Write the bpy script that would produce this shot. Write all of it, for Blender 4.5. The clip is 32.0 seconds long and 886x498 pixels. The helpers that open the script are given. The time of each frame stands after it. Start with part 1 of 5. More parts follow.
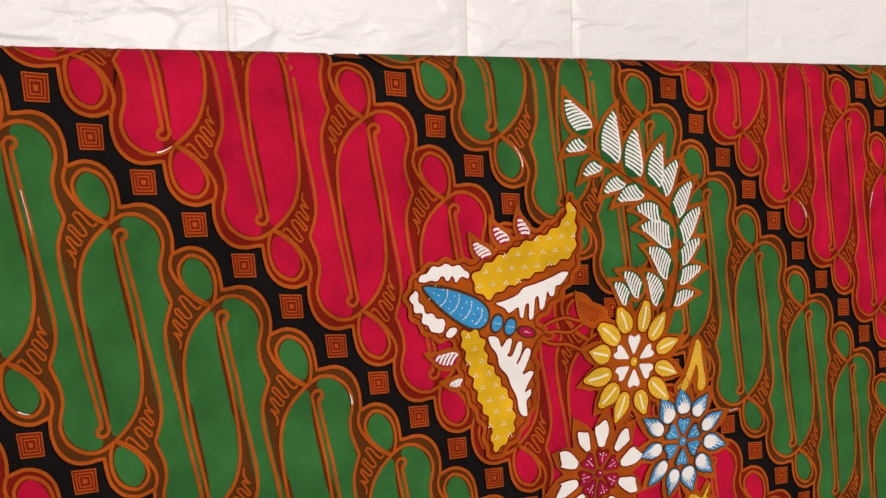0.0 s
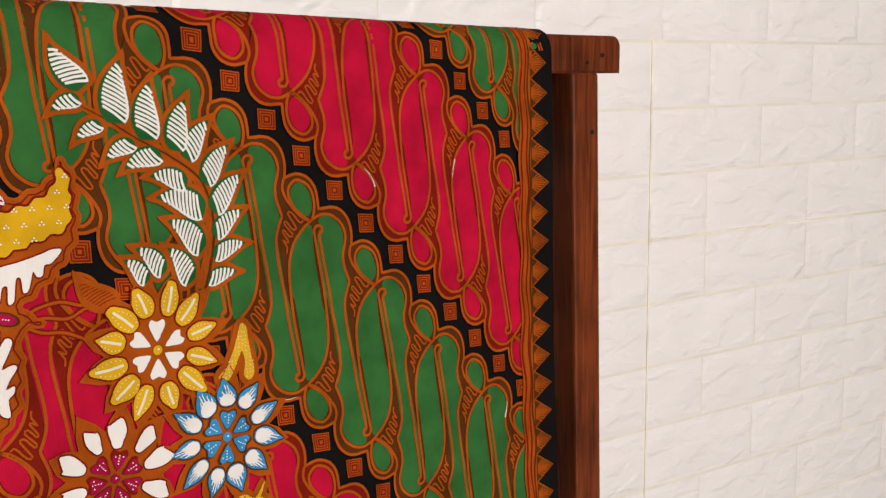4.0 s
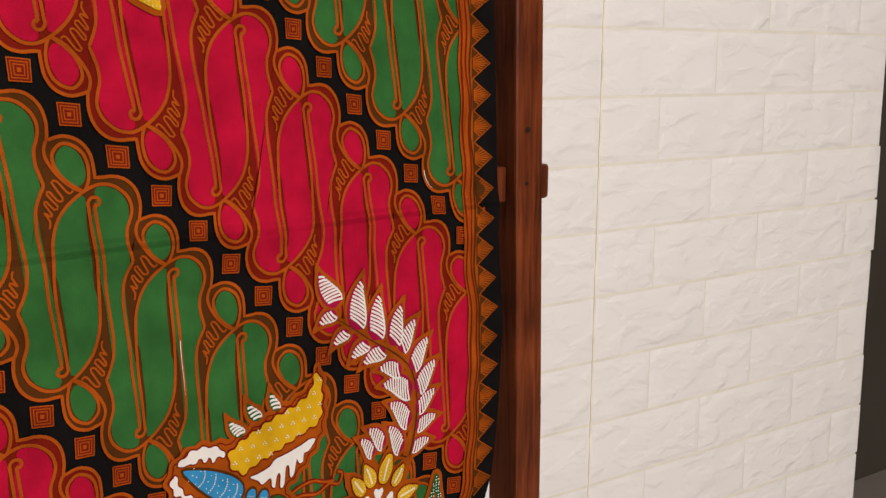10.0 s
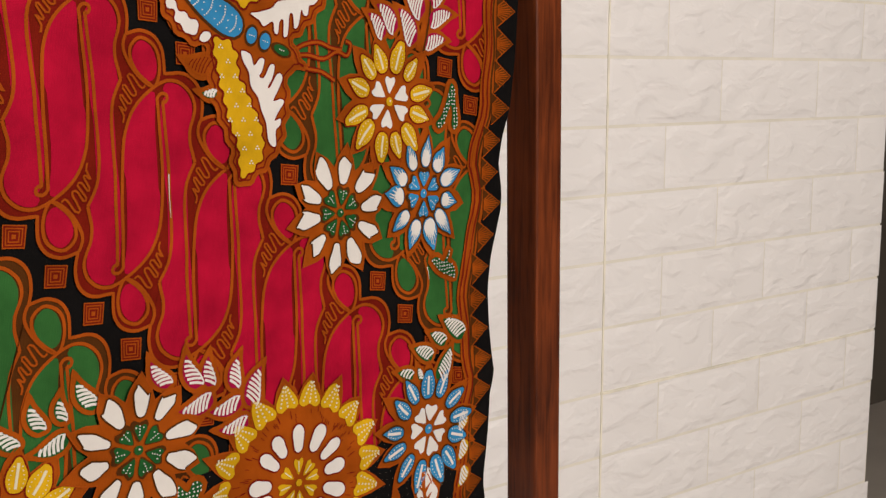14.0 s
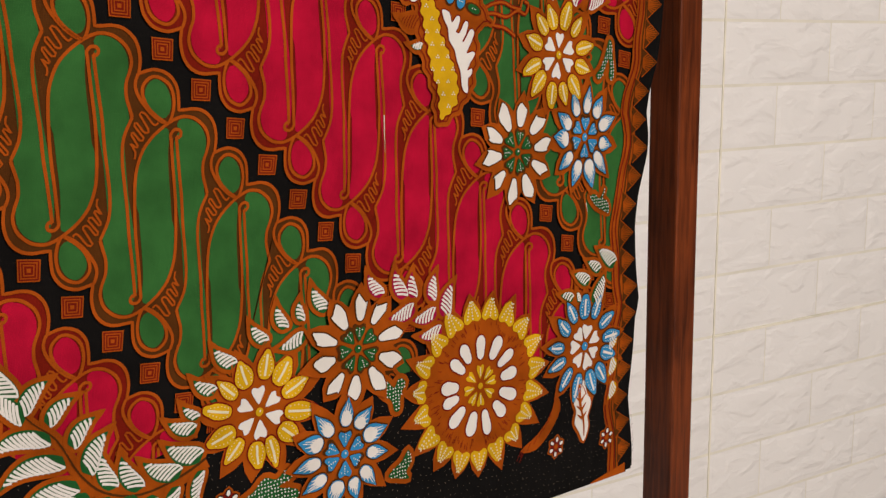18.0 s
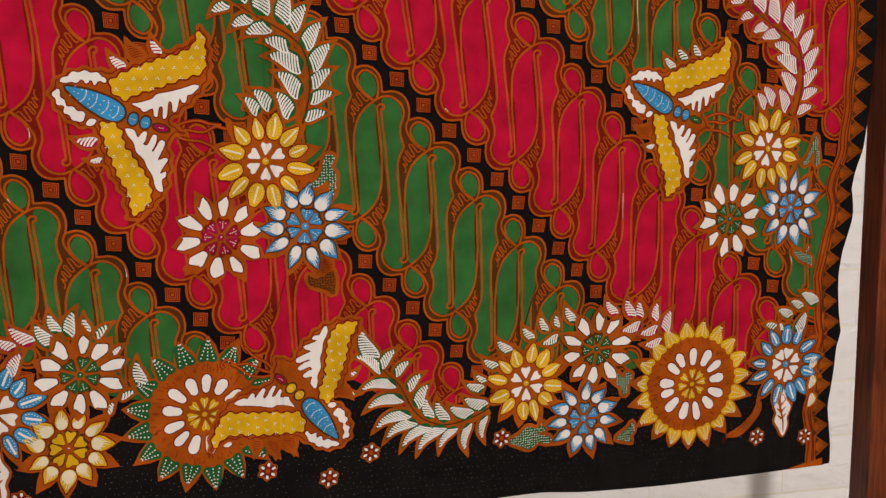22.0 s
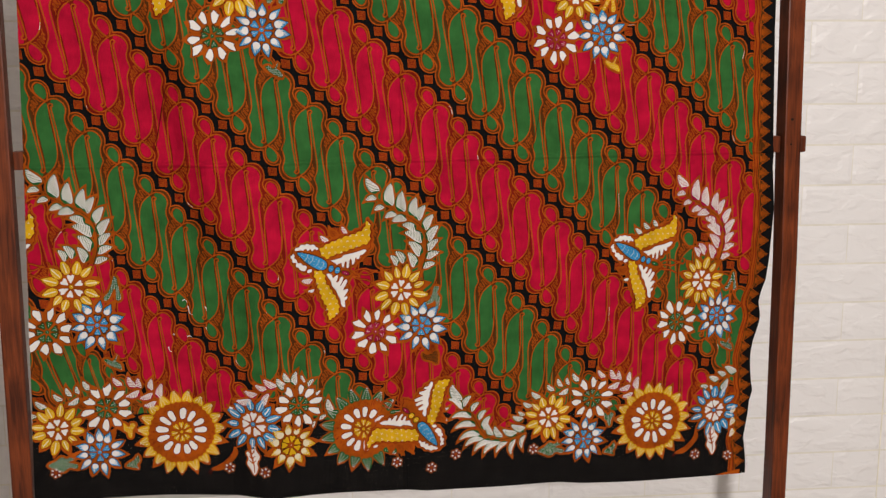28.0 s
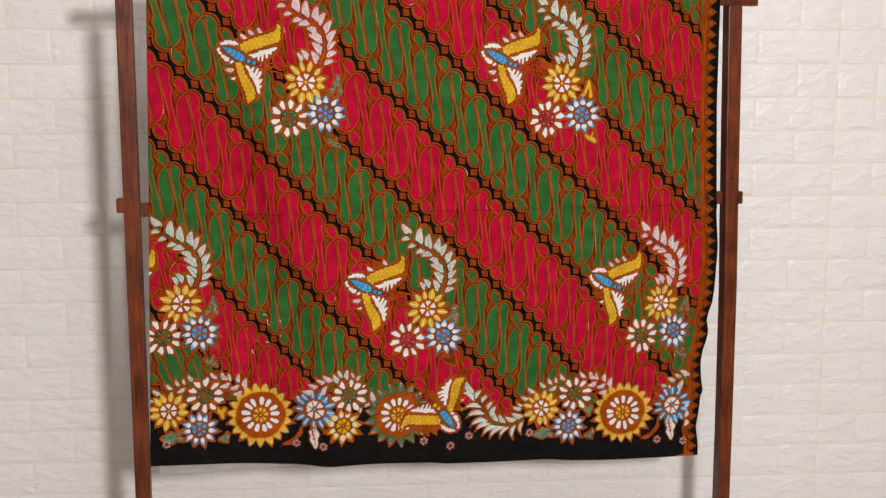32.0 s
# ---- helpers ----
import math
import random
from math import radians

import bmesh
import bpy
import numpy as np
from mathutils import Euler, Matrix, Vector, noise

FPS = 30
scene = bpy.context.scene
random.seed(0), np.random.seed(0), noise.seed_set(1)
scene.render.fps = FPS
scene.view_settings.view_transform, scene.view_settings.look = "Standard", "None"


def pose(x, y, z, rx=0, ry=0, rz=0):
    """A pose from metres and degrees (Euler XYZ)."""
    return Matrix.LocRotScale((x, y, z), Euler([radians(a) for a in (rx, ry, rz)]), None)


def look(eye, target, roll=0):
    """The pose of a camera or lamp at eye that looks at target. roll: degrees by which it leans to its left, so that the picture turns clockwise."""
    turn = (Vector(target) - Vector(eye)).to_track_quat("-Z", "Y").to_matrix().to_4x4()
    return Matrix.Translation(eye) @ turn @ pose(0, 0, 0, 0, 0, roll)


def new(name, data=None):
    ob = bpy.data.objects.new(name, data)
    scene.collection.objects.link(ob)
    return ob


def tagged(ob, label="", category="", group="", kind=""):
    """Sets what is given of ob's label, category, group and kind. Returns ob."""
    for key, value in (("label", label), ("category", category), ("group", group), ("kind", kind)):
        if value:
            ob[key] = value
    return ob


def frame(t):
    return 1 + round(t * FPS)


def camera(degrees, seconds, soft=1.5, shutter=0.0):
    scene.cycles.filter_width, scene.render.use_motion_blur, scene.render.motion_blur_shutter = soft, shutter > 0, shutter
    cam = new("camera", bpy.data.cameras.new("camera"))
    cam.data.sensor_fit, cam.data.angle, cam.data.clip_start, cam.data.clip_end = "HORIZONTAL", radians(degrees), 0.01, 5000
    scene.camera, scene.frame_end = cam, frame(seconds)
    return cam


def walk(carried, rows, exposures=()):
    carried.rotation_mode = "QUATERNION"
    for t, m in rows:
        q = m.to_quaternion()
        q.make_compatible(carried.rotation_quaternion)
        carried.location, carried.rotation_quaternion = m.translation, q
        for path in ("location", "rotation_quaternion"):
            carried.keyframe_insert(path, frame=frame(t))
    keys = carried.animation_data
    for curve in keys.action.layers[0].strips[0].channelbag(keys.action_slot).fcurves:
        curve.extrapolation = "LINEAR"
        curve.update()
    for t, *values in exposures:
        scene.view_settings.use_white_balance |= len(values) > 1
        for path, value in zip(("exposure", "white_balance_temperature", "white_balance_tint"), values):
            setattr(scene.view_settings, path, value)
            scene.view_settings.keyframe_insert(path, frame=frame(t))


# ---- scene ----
from mathutils.geometry import delaunay_2d_cdt

cam = camera(43.95, 32.0, 1.38)
PATH = [
    (0, (-0.2449, -0.3734, 1.4537), (0.1510, 0.5348, 1.3175), -1.47),
    (0.5, (-0.2126, -0.3667, 1.4554), (0.2013, 0.5326, 1.3147), -1.44),
    (1, (-0.1798, -0.3594, 1.4510), (0.2540, 0.5303, 1.3091), -1.45),
    (1.5, (-0.1537, -0.3638, 1.4513), (0.3020, 0.5150, 1.3099), -1.41),
    (2, (-0.1351, -0.3680, 1.4490), (0.3482, 0.4956, 1.3052), -1.40),
    (2.5, (-0.1207, -0.3714, 1.4475), (0.3876, 0.4781, 1.3060), -1.46),
    (3, (-0.1070, -0.3747, 1.4474), (0.4244, 0.4602, 1.3042), -1.43),
    (3.5, (-0.0882, -0.3803, 1.4423), (0.4596, 0.4429, 1.2931), -1.24),
    (5.5, (-0.0668, -0.3833, 1.3926), (0.5019, 0.4228, 1.2291), 0.39),
    (6, (-0.0630, -0.3888, 1.3713), (0.5051, 0.4179, 1.2083), 0.27),
    (6.5, (-0.0626, -0.3965, 1.3540), (0.5021, 0.4120, 1.1884), 0.25),
    (7, (-0.0619, -0.3963, 1.3279), (0.5009, 0.4144, 1.1661), 0.27),
    (7.5, (-0.0560, -0.3915, 1.3061), (0.5123, 0.4150, 1.1433), 0.20),
    (8, (-0.0434, -0.3874, 1.2790), (0.5282, 0.4169, 1.1164), 0.16),
    (8.5, (-0.0367, -0.3870, 1.2526), (0.5352, 0.4178, 1.0935), 0.26),
    (9, (-0.0355, -0.3803, 1.2234), (0.5350, 0.4247, 1.0605), 0.25),
    (9.5, (-0.0355, -0.3719, 1.1960), (0.5381, 0.4282, 1.0207), 0.32),
    (10, (-0.0352, -0.3673, 1.1632), (0.5433, 0.4293, 0.9876), 0.42),
    (10.5, (-0.0393, -0.3626, 1.1357), (0.5392, 0.4338, 0.9596), 0.39),
    (11, (-0.0349, -0.3635, 1.0990), (0.5451, 0.4321, 0.9237), 0.18),
    (11.5, (-0.0294, -0.3654, 1.0733), (0.5461, 0.4332, 0.8970), 0.21),
    (12, (-0.0267, -0.3571, 1.0410), (0.5465, 0.4433, 0.8652), 0.24),
    (12.5, (-0.0282, -0.3509, 1.0047), (0.5463, 0.4476, 0.8249), 0.26),
    (13, (-0.0327, -0.3442, 0.9746), (0.5435, 0.4526, 0.7926), 0.29),
    (13.5, (-0.0309, -0.3460, 0.9291), (0.5451, 0.4547, 0.7644), -0.14),
    (14, (-0.0384, -0.3495, 0.8898), (0.5469, 0.4466, 0.7356), -0.14),
    (14.5, (-0.0441, -0.3456, 0.8529), (0.5489, 0.4454, 0.7019), -0.05),
    (16.5, (-0.0652, -0.3501, 0.8178), (0.5196, 0.4409, 0.6383), -0.07),
    (17, (-0.0930, -0.3589, 0.8474), (0.4918, 0.4334, 0.6733), -0.12),
    (17.5, (-0.1346, -0.3699, 0.8647), (0.4278, 0.4372, 0.6847), -0.38),
    (18, (-0.1474, -0.3907, 0.8789), (0.3859, 0.4365, 0.7018), -0.39),
    (18.5, (-0.1528, -0.4418, 0.8805), (0.3365, 0.4121, 0.7033), -0.58),
    (19, (-0.1505, -0.4989, 0.8877), (0.2894, 0.3817, 0.7114), -0.56),
    (19.5, (-0.1490, -0.5390, 0.8886), (0.2482, 0.3615, 0.7113), -0.57),
    (20, (-0.1568, -0.5749, 0.8983), (0.1929, 0.3460, 0.7259), -0.53),
    (20.5, (-0.1518, -0.6119, 0.9084), (0.1483, 0.3264, 0.7365), -0.74),
    (21, (-0.1571, -0.6514, 0.9318), (0.1060, 0.2976, 0.7581), -0.65),
    (21.5, (-0.1583, -0.6924, 0.9495), (0.0689, 0.2656, 0.7743), -0.55),
    (22, (-0.1634, -0.7276, 0.9686), (0.0280, 0.2373, 0.7887), -0.59),
    (22.5, (-0.1705, -0.7607, 0.9817), (-0.0091, 0.2098, 0.8024), -0.60),
    (23, (-0.1711, -0.7980, 1.0040), (-0.0283, 0.1752, 0.8240), -0.46),
    (23.5, (-0.1729, -0.8251, 1.0225), (-0.0432, 0.1500, 0.8426), -0.48),
    (24, (-0.1799, -0.8675, 1.0469), (-0.0602, 0.1086, 0.8658), -0.58),
    (24.5, (-0.1899, -0.9115, 1.0649), (-0.0738, 0.0651, 0.8843), -0.50),
    (25, (-0.1996, -0.9580, 1.0920), (-0.0906, 0.0193, 0.9105), -0.21),
    (25.5, (-0.2020, -1.0046, 1.1127), (-0.0922, -0.0274, 0.9311), -0.33),
    (26, (-0.2090, -1.0654, 1.1490), (-0.1026, -0.0871, 0.9713), -0.17),
    (26.5, (-0.2111, -1.1316, 1.1862), (-0.1061, -0.1544, 1.0015), -0.17),
    (28.5, (-0.2312, -1.4139, 1.2392), (-0.1401, -0.4352, 1.0552), -0.11),
    (29, (-0.2498, -1.4423, 1.2630), (-0.1622, -0.4622, 1.0845), -0.12),
    (29.5, (-0.2580, -1.5109, 1.2796), (-0.1715, -0.5307, 1.1014), -0.20),
    (30, (-0.2636, -1.6056, 1.3002), (-0.1832, -0.6251, 1.1207), -0.13),
    (30.5, (-0.2795, -1.6831, 1.3175), (-0.2052, -0.7046, 1.1248), -0.16),
    (31, (-0.2733, -1.7360, 1.3308), (-0.1937, -0.7576, 1.1398), -0.06),
    (31.5, (-0.2624, -1.7810, 1.3328), (-0.1887, -0.8002, 1.1522), -0.15),
    (32, (-0.2466, -1.8398, 1.3188), (-0.1755, -0.8555, 1.1573), -0.04),
]
# <path end>
EXPOSURES = [(0, 0.04, 6350, 10), (4, 0.04, 6450, 10), (9, -0.06, 6560, 10), (14, -0.08, 6700, 10), (17, -0.10, 6720, 10), (21, -0.12, 6700, 10),
             (23, -0.20, 6650, 10), (26, -0.20, 6600, 10), (28, -0.12, 6480, 10), (29.5, -0.08, 6430, 10), (32, -0.02, 6380, 10)]
walk(cam, [(t, look(eye, aim, roll)) for t, eye, aim, roll in PATH], EXPOSURES)

# ---- light ----
world = bpy.data.worlds.new("room_air")
scene.world = world
world.use_nodes = True
world.node_tree.nodes["Background"].inputs[0].default_value = (1.0, 0.95, 0.9, 1)
world.node_tree.nodes["Background"].inputs[1].default_value = 0.03


def area_lamp(name, eye, aim, width, height, watts, colour):
    data = bpy.data.lights.new(name, "AREA")
    data.shape, data.size, data.size_y, data.energy, data.color = "RECTANGLE", width, height, watts, colour
    ob = new(name, data)
    ob.matrix_world = look(eye, aim)
    return tagged(ob, kind="structure")


area_lamp("key_lamp", (0.44, -2.75, 1.75), (-0.15, 0.2, 1.02), 0.22, 0.22, 68, (1.0, 0.937, 0.875))
# unseen fill added overhead to lift the ambient level in the closed room
area_lamp("fill_lamp", (0.28, -1.7, 2.62), (0.28, -1.7, 0.0), 1.0, 1.0, 20, (1.0, 0.95, 0.90))


# ---- materials ----
def material(name, colour, rough=0.8, vary=0.10, scale=30.0, bump=0.0, bump_scale=200.0, metal=0.0, spec=0.3, second=None):
    """A painted or dyed surface: base colour with patchy variation at two scales and fine relief."""
    m = bpy.data.materials.new(name)
    m.use_nodes = True
    nt = m.node_tree
    bsdf = nt.nodes["Principled BSDF"]
    bsdf.inputs["Roughness"].default_value = rough
    bsdf.inputs["Metallic"].default_value = metal
    bsdf.inputs["Specular IOR Level"].default_value = spec
    co = nt.nodes.new("ShaderNodeTexCoord")
    n1 = nt.nodes.new("ShaderNodeTexNoise")
    n1.inputs["Scale"].default_value, n1.inputs["Detail"].default_value = scale, 6
    nt.links.new(co.outputs["Object"], n1.inputs["Vector"])
    ramp = nt.nodes.new("ShaderNodeValToRGB")
    low = second or tuple(c * (1 - 2 * vary) for c in colour)
    high = tuple(min(1.0, c * (1 + vary)) for c in colour)
    ramp.color_ramp.elements[0].position, ramp.color_ramp.elements[1].position = 0.3, 0.7
    ramp.color_ramp.elements[0].color, ramp.color_ramp.elements[1].color = (*low, 1), (*high, 1)
    nt.links.new(n1.outputs["Fac"], ramp.inputs["Fac"])
    nt.links.new(ramp.outputs["Color"], bsdf.inputs["Base Color"])
    if bump:
        n2 = nt.nodes.new("ShaderNodeTexNoise")
        n2.inputs["Scale"].default_value, n2.inputs["Detail"].default_value = bump_scale, 3
        nt.links.new(co.outputs["Object"], n2.inputs["Vector"])
        b = nt.nodes.new("ShaderNodeBump")
        b.inputs["Strength"].default_value, b.inputs["Distance"].default_value = bump, 0.002
        nt.links.new(n2.outputs["Fac"], b.inputs["Height"])
        nt.links.new(b.outputs["Normal"], bsdf.inputs["Normal"])
    return m


def dyed(name, colour, vary=0.13):
    """Dyed cotton: woven thread relief over slow wrinkles, uneven dye."""
    m = material(name, colour, rough=0.82, vary=vary, scale=45.0, spec=0.03)
    nt = m.node_tree
    bsdf = nt.nodes["Principled BSDF"]
    co = nt.nodes["Texture Coordinate"]
    height = []
    for turn in (0.0, 90.0):
        mp = nt.nodes.new("ShaderNodeMapping")
        mp.inputs["Rotation"].default_value = (0, radians(turn), 0)
        w = nt.nodes.new("ShaderNodeTexWave")
        w.inputs["Scale"].default_value, w.inputs["Distortion"].default_value = 420.0, 0.6
        nt.links.new(co.outputs["Object"], mp.inputs["Vector"])
        nt.links.new(mp.outputs["Vector"], w.inputs["Vector"])
        height.append(w.outputs["Fac"])
    add = nt.nodes.new("ShaderNodeMath")
    nt.links.new(height[0], add.inputs[0])
    nt.links.new(height[1], add.inputs[1])
    b1 = nt.nodes.new("ShaderNodeBump")
    b1.inputs["Strength"].default_value, b1.inputs["Distance"].default_value = 0.25, 0.0002
    nt.links.new(add.outputs[0], b1.inputs["Height"])
    mp = nt.nodes.new("ShaderNodeMapping")
    mp.inputs["Scale"].default_value = (1.0, 1.0, 0.35)
    n = nt.nodes.new("ShaderNodeTexNoise")
    n.inputs["Scale"].default_value, n.inputs["Detail"].default_value = 13.0, 5
    nt.links.new(co.outputs["Object"], mp.inputs["Vector"])
    nt.links.new(mp.outputs["Vector"], n.inputs["Vector"])
    b2 = nt.nodes.new("ShaderNodeBump")
    b2.inputs["Strength"].default_value, b2.inputs["Distance"].default_value = 0.75, 0.012
    nt.links.new(n.outputs["Fac"], b2.inputs["Height"])
    nt.links.new(b1.outputs["Normal"], b2.inputs["Normal"])
    # the two ironed creases where the cloth lay folded
    split = nt.nodes.new("ShaderNodeSeparateXYZ")
    nt.links.new(co.outputs["Object"], split.inputs[0])
    ridges = []
    for axis, start in (("X", 0.128), ("Z", -1.066)):
        near = nt.nodes.new("ShaderNodeMath")
        near.operation, near.inputs[1].default_value = "ADD", start
        nt.links.new(split.outputs[axis], near.inputs[0])
        fold = nt.nodes.new("ShaderNodeMath")
        fold.operation = "ABSOLUTE"
        nt.links.new(near.outputs[0], fold.inputs[0])
        ridge = nt.nodes.new("ShaderNodeMapRange")
        ridge.interpolation_type = "SMOOTHSTEP"
        ridge.inputs["From Max"].default_value, ridge.inputs["To Min"].default_value, ridge.inputs["To Max"].default_value = 0.0045, 1.0, 0.0
        nt.links.new(fold.outputs[0], ridge.inputs["Value"])
        ridges.append(ridge.outputs["Result"])
    both = nt.nodes.new("ShaderNodeMath")
    both.operation = "MAXIMUM"
    nt.links.new(ridges[0], both.inputs[0])
    nt.links.new(ridges[1], both.inputs[1])
    worn = nt.nodes.new("ShaderNodeMath")
    worn.operation = "MULTIPLY"
    nt.links.new(both.outputs[0], worn.inputs[0])
    nt.links.new(n.outputs["Fac"], worn.inputs[1])
    b3 = nt.nodes.new("ShaderNodeBump")
    b3.inputs["Strength"].default_value, b3.inputs["Distance"].default_value = 0.9, 0.0040
    nt.links.new(worn.outputs[0], b3.inputs["Height"])
    nt.links.new(b2.outputs["Normal"], b3.inputs["Normal"])
    nt.links.new(b3.outputs["Normal"], bsdf.inputs["Normal"])
    return m


BLACK = dyed("black_dye", (0.0062, 0.0055, 0.0055))
PINK = dyed("crimson_dye", (0.39, 0.0050, 0.030))
GREEN = dyed("green_dye", (0.027, 0.110, 0.027))
MAROON = dyed("maroon_dye", (0.160, 0.0095, 0.0045))
OLIVE = dyed("olive_dye", (0.075, 0.024, 0.005))
ORANGE = dyed("orange_line_dye", (0.33, 0.062, 0.006))
BROWN = dyed("soga_brown_dye", (0.31, 0.061, 0.005), 0.16)
YELLOW = dyed("yellow_dye", (0.57, 0.325, 0.010))
WHITE = dyed("undyed_cotton", (0.66, 0.63, 0.61), 0.04)
BLUE = dyed("blue_dye", (0.030, 0.215, 0.44))
LEAFGREEN = dyed("leaf_green_dye", (0.014, 0.085, 0.022))
MAGENTA = dyed("magenta_dye", (0.30, 0.006, 0.045))
CREAM = dyed("cream_dye", (0.64, 0.565, 0.40), 0.06)
REVERSE = dyed("cloth_reverse", (0.42, 0.40, 0.38), 0.06)
DOT = dyed("faded_dot_dye", (0.34, 0.27, 0.21), 0.10)


def wood_material(name, colour, dark):
    m = bpy.data.materials.new(name)
    m.use_nodes = True
    nt = m.node_tree
    bsdf = nt.nodes["Principled BSDF"]
    co = nt.nodes.new("ShaderNodeTexCoord")
    mp = nt.nodes.new("ShaderNodeMapping")
    mp.inputs["Scale"].default_value = (1.0, 1.0, 0.06)
    n1 = nt.nodes.new("ShaderNodeTexNoise")
    n1.inputs["Scale"].default_value, n1.inputs["Detail"].default_value, n1.inputs["Distortion"].default_value = 240.0, 8, 1.0
    n2 = nt.nodes.new("ShaderNodeTexNoise")
    n2.inputs["Scale"].default_value, n2.inputs["Detail"].default_value = 14.0, 4
    nt.links.new(co.outputs["Object"], mp.inputs["Vector"])
    nt.links.new(mp.outputs["Vector"], n1.inputs["Vector"])
    nt.links.new(co.outputs["Object"], n2.inputs["Vector"])
    mix = nt.nodes.new("ShaderNodeMath")
    mix.operation = "MULTIPLY_ADD"
    mix.inputs[1].default_value, mix.inputs[2].default_value = 0.6, -0.05
    nt.links.new(n1.outputs["Fac"], mix.inputs[0])
    add = nt.nodes.new("ShaderNodeMath")
    nt.links.new(mix.outputs[0], add.inputs[0])
    sc = nt.nodes.new("ShaderNodeMath")
    sc.operation = "MULTIPLY"
    sc.inputs[1].default_value = 0.5
    nt.links.new(n2.outputs["Fac"], sc.inputs[0])
    nt.links.new(sc.outputs[0], add.inputs[1])
    ramp = nt.nodes.new("ShaderNodeValToRGB")
    ramp.color_ramp.elements[0].position, ramp.color_ramp.elements[1].position = 0.36, 0.66
    ramp.color_ramp.elements[0].color, ramp.color_ramp.elements[1].color = (*dark, 1), (*colour, 1)
    nt.links.new(add.outputs[0], ramp.inputs["Fac"])
    nt.links.new(ramp.outputs["Color"], bsdf.inputs["Base Color"])
    bsdf.inputs["Roughness"].default_value = 0.40
    bsdf.inputs["Specular IOR Level"].default_value = 0.22
    bsdf.inputs["Coat Weight"].default_value, bsdf.inputs["Coat Roughness"].default_value = 0.07, 0.3
    b = nt.nodes.new("ShaderNodeBump")
    b.inputs["Strength"].default_value, b.inputs["Distance"].default_value = 0.3, 0.0008
    nt.links.new(n1.outputs["Fac"], b.inputs["Height"])
    nt.links.new(b.outputs["Normal"], bsdf.inputs["Normal"])
    return m


WOOD = wood_material("varnished_teak", (0.185, 0.039, 0.010), (0.048, 0.0095, 0.003))
WOOD_DARK = material("wood_hole", (0.012, 0.006, 0.004), 0.9)


def foam_material(name):
    """White foam brick: chiselled relief that differs from brick to brick."""
    m = bpy.data.materials.new(name)
    m.use_nodes = True
    nt = m.node_tree
    bsdf = nt.nodes["Principled BSDF"]
    bsdf.inputs["Roughness"].default_value = 0.42
    co = nt.nodes.new("ShaderNodeTexCoord")
    info = nt.nodes.new("ShaderNodeObjectInfo")
    off = nt.nodes.new("ShaderNodeVectorMath")
    off.operation = "MULTIPLY_ADD"
    off.inputs[1].default_value = (37.0, 53.0, 71.0)
    nt.links.new(info.outputs["Random"], off.inputs[0])
    nt.links.new(co.outputs["Object"], off.inputs[2])
    mp = nt.nodes.new("ShaderNodeMapping")
    mp.inputs["Rotation"].default_value, mp.inputs["Scale"].default_value = (0, radians(46), 0), (1.0, 1.0, 2.0)
    nt.links.new(off.outputs[0], mp.inputs["Vector"])
    n1 = nt.nodes.new("ShaderNodeTexNoise")
    n1.inputs["Scale"].default_value, n1.inputs["Detail"].default_value, n1.inputs["Roughness"].default_value = 24.0, 3, 0.4
    n1.inputs["Distortion"].default_value = 0.45
    nt.links.new(mp.outputs["Vector"], n1.inputs["Vector"])
    ridge = nt.nodes.new("ShaderNodeValToRGB")
    ridge.color_ramp.interpolation = "EASE"
    ridge.color_ramp.elements[0].position, ridge.color_ramp.elements[1].position = 0.38, 0.68
    nt.links.new(n1.outputs["Fac"], ridge.inputs["Fac"])
    b = nt.nodes.new("ShaderNodeBump")
    b.inputs["Strength"].default_value, b.inputs["Distance"].default_value = 0.42, 0.0038
    nt.links.new(ridge.outputs["Color"], b.inputs["Height"])
    nt.links.new(b.outputs["Normal"], bsdf.inputs["Normal"])
    n2 = nt.nodes.new("ShaderNodeTexNoise")
    n2.inputs["Scale"].default_value = 5.0
    nt.links.new(off.outputs[0], n2.inputs["Vector"])
    col = nt.nodes.new("ShaderNodeValToRGB")
    col.color_ramp.elements[0].color, col.color_ramp.elements[1].color = (0.76, 0.738, 0.745, 1), (0.83, 0.811, 0.821, 1)
    nt.links.new(n2.outputs["Fac"], col.inputs["Fac"])
    nt.links.new(col.outputs["Color"], bsdf.inputs["Base Color"])
    return m


FOAM = foam_material("white_foam_brick")
JOINT = material("foam_joint", (0.765, 0.730, 0.655), 0.6, 0.05, 20.0)
SEAM = material("aged_glue_seam", (0.80, 0.76, 0.66), 0.6, 0.10, 25.0)
PLASTER = material("room_plaster", (0.70, 0.66, 0.61), 0.85, 0.05, 3.0, 0.2, 60.0)
# the dimness past the panelled wall is put into this wall colour
GLOOM_WALL = material("gloom_toned_far_wall", (0.10, 0.085, 0.07), 0.9, 0.1, 2.0)
FLOOR_MAT = material("floor_tile", (0.46, 0.42, 0.38), 0.4, 0.08, 4.0)


# ---- helpers ----
def mesh_object(name, verts, faces, mats, parent=None, label="", index=None, smooth=False):
    me = bpy.data.meshes.new(name)
    me.from_pydata([tuple(v) for v in verts], [], [tuple(f) for f in faces])
    for m in mats:
        me.materials.append(m)
    if index is not None:
        me.polygons.foreach_set("material_index", np.array(index, dtype=np.int32))
    if smooth:
        me.polygons.foreach_set("use_smooth", np.ones(len(me.polygons), dtype=bool))
    me.update()
    ob = new(name, me)
    if parent:
        ob.parent = parent
    if label:
        ob["label"] = label
    return ob


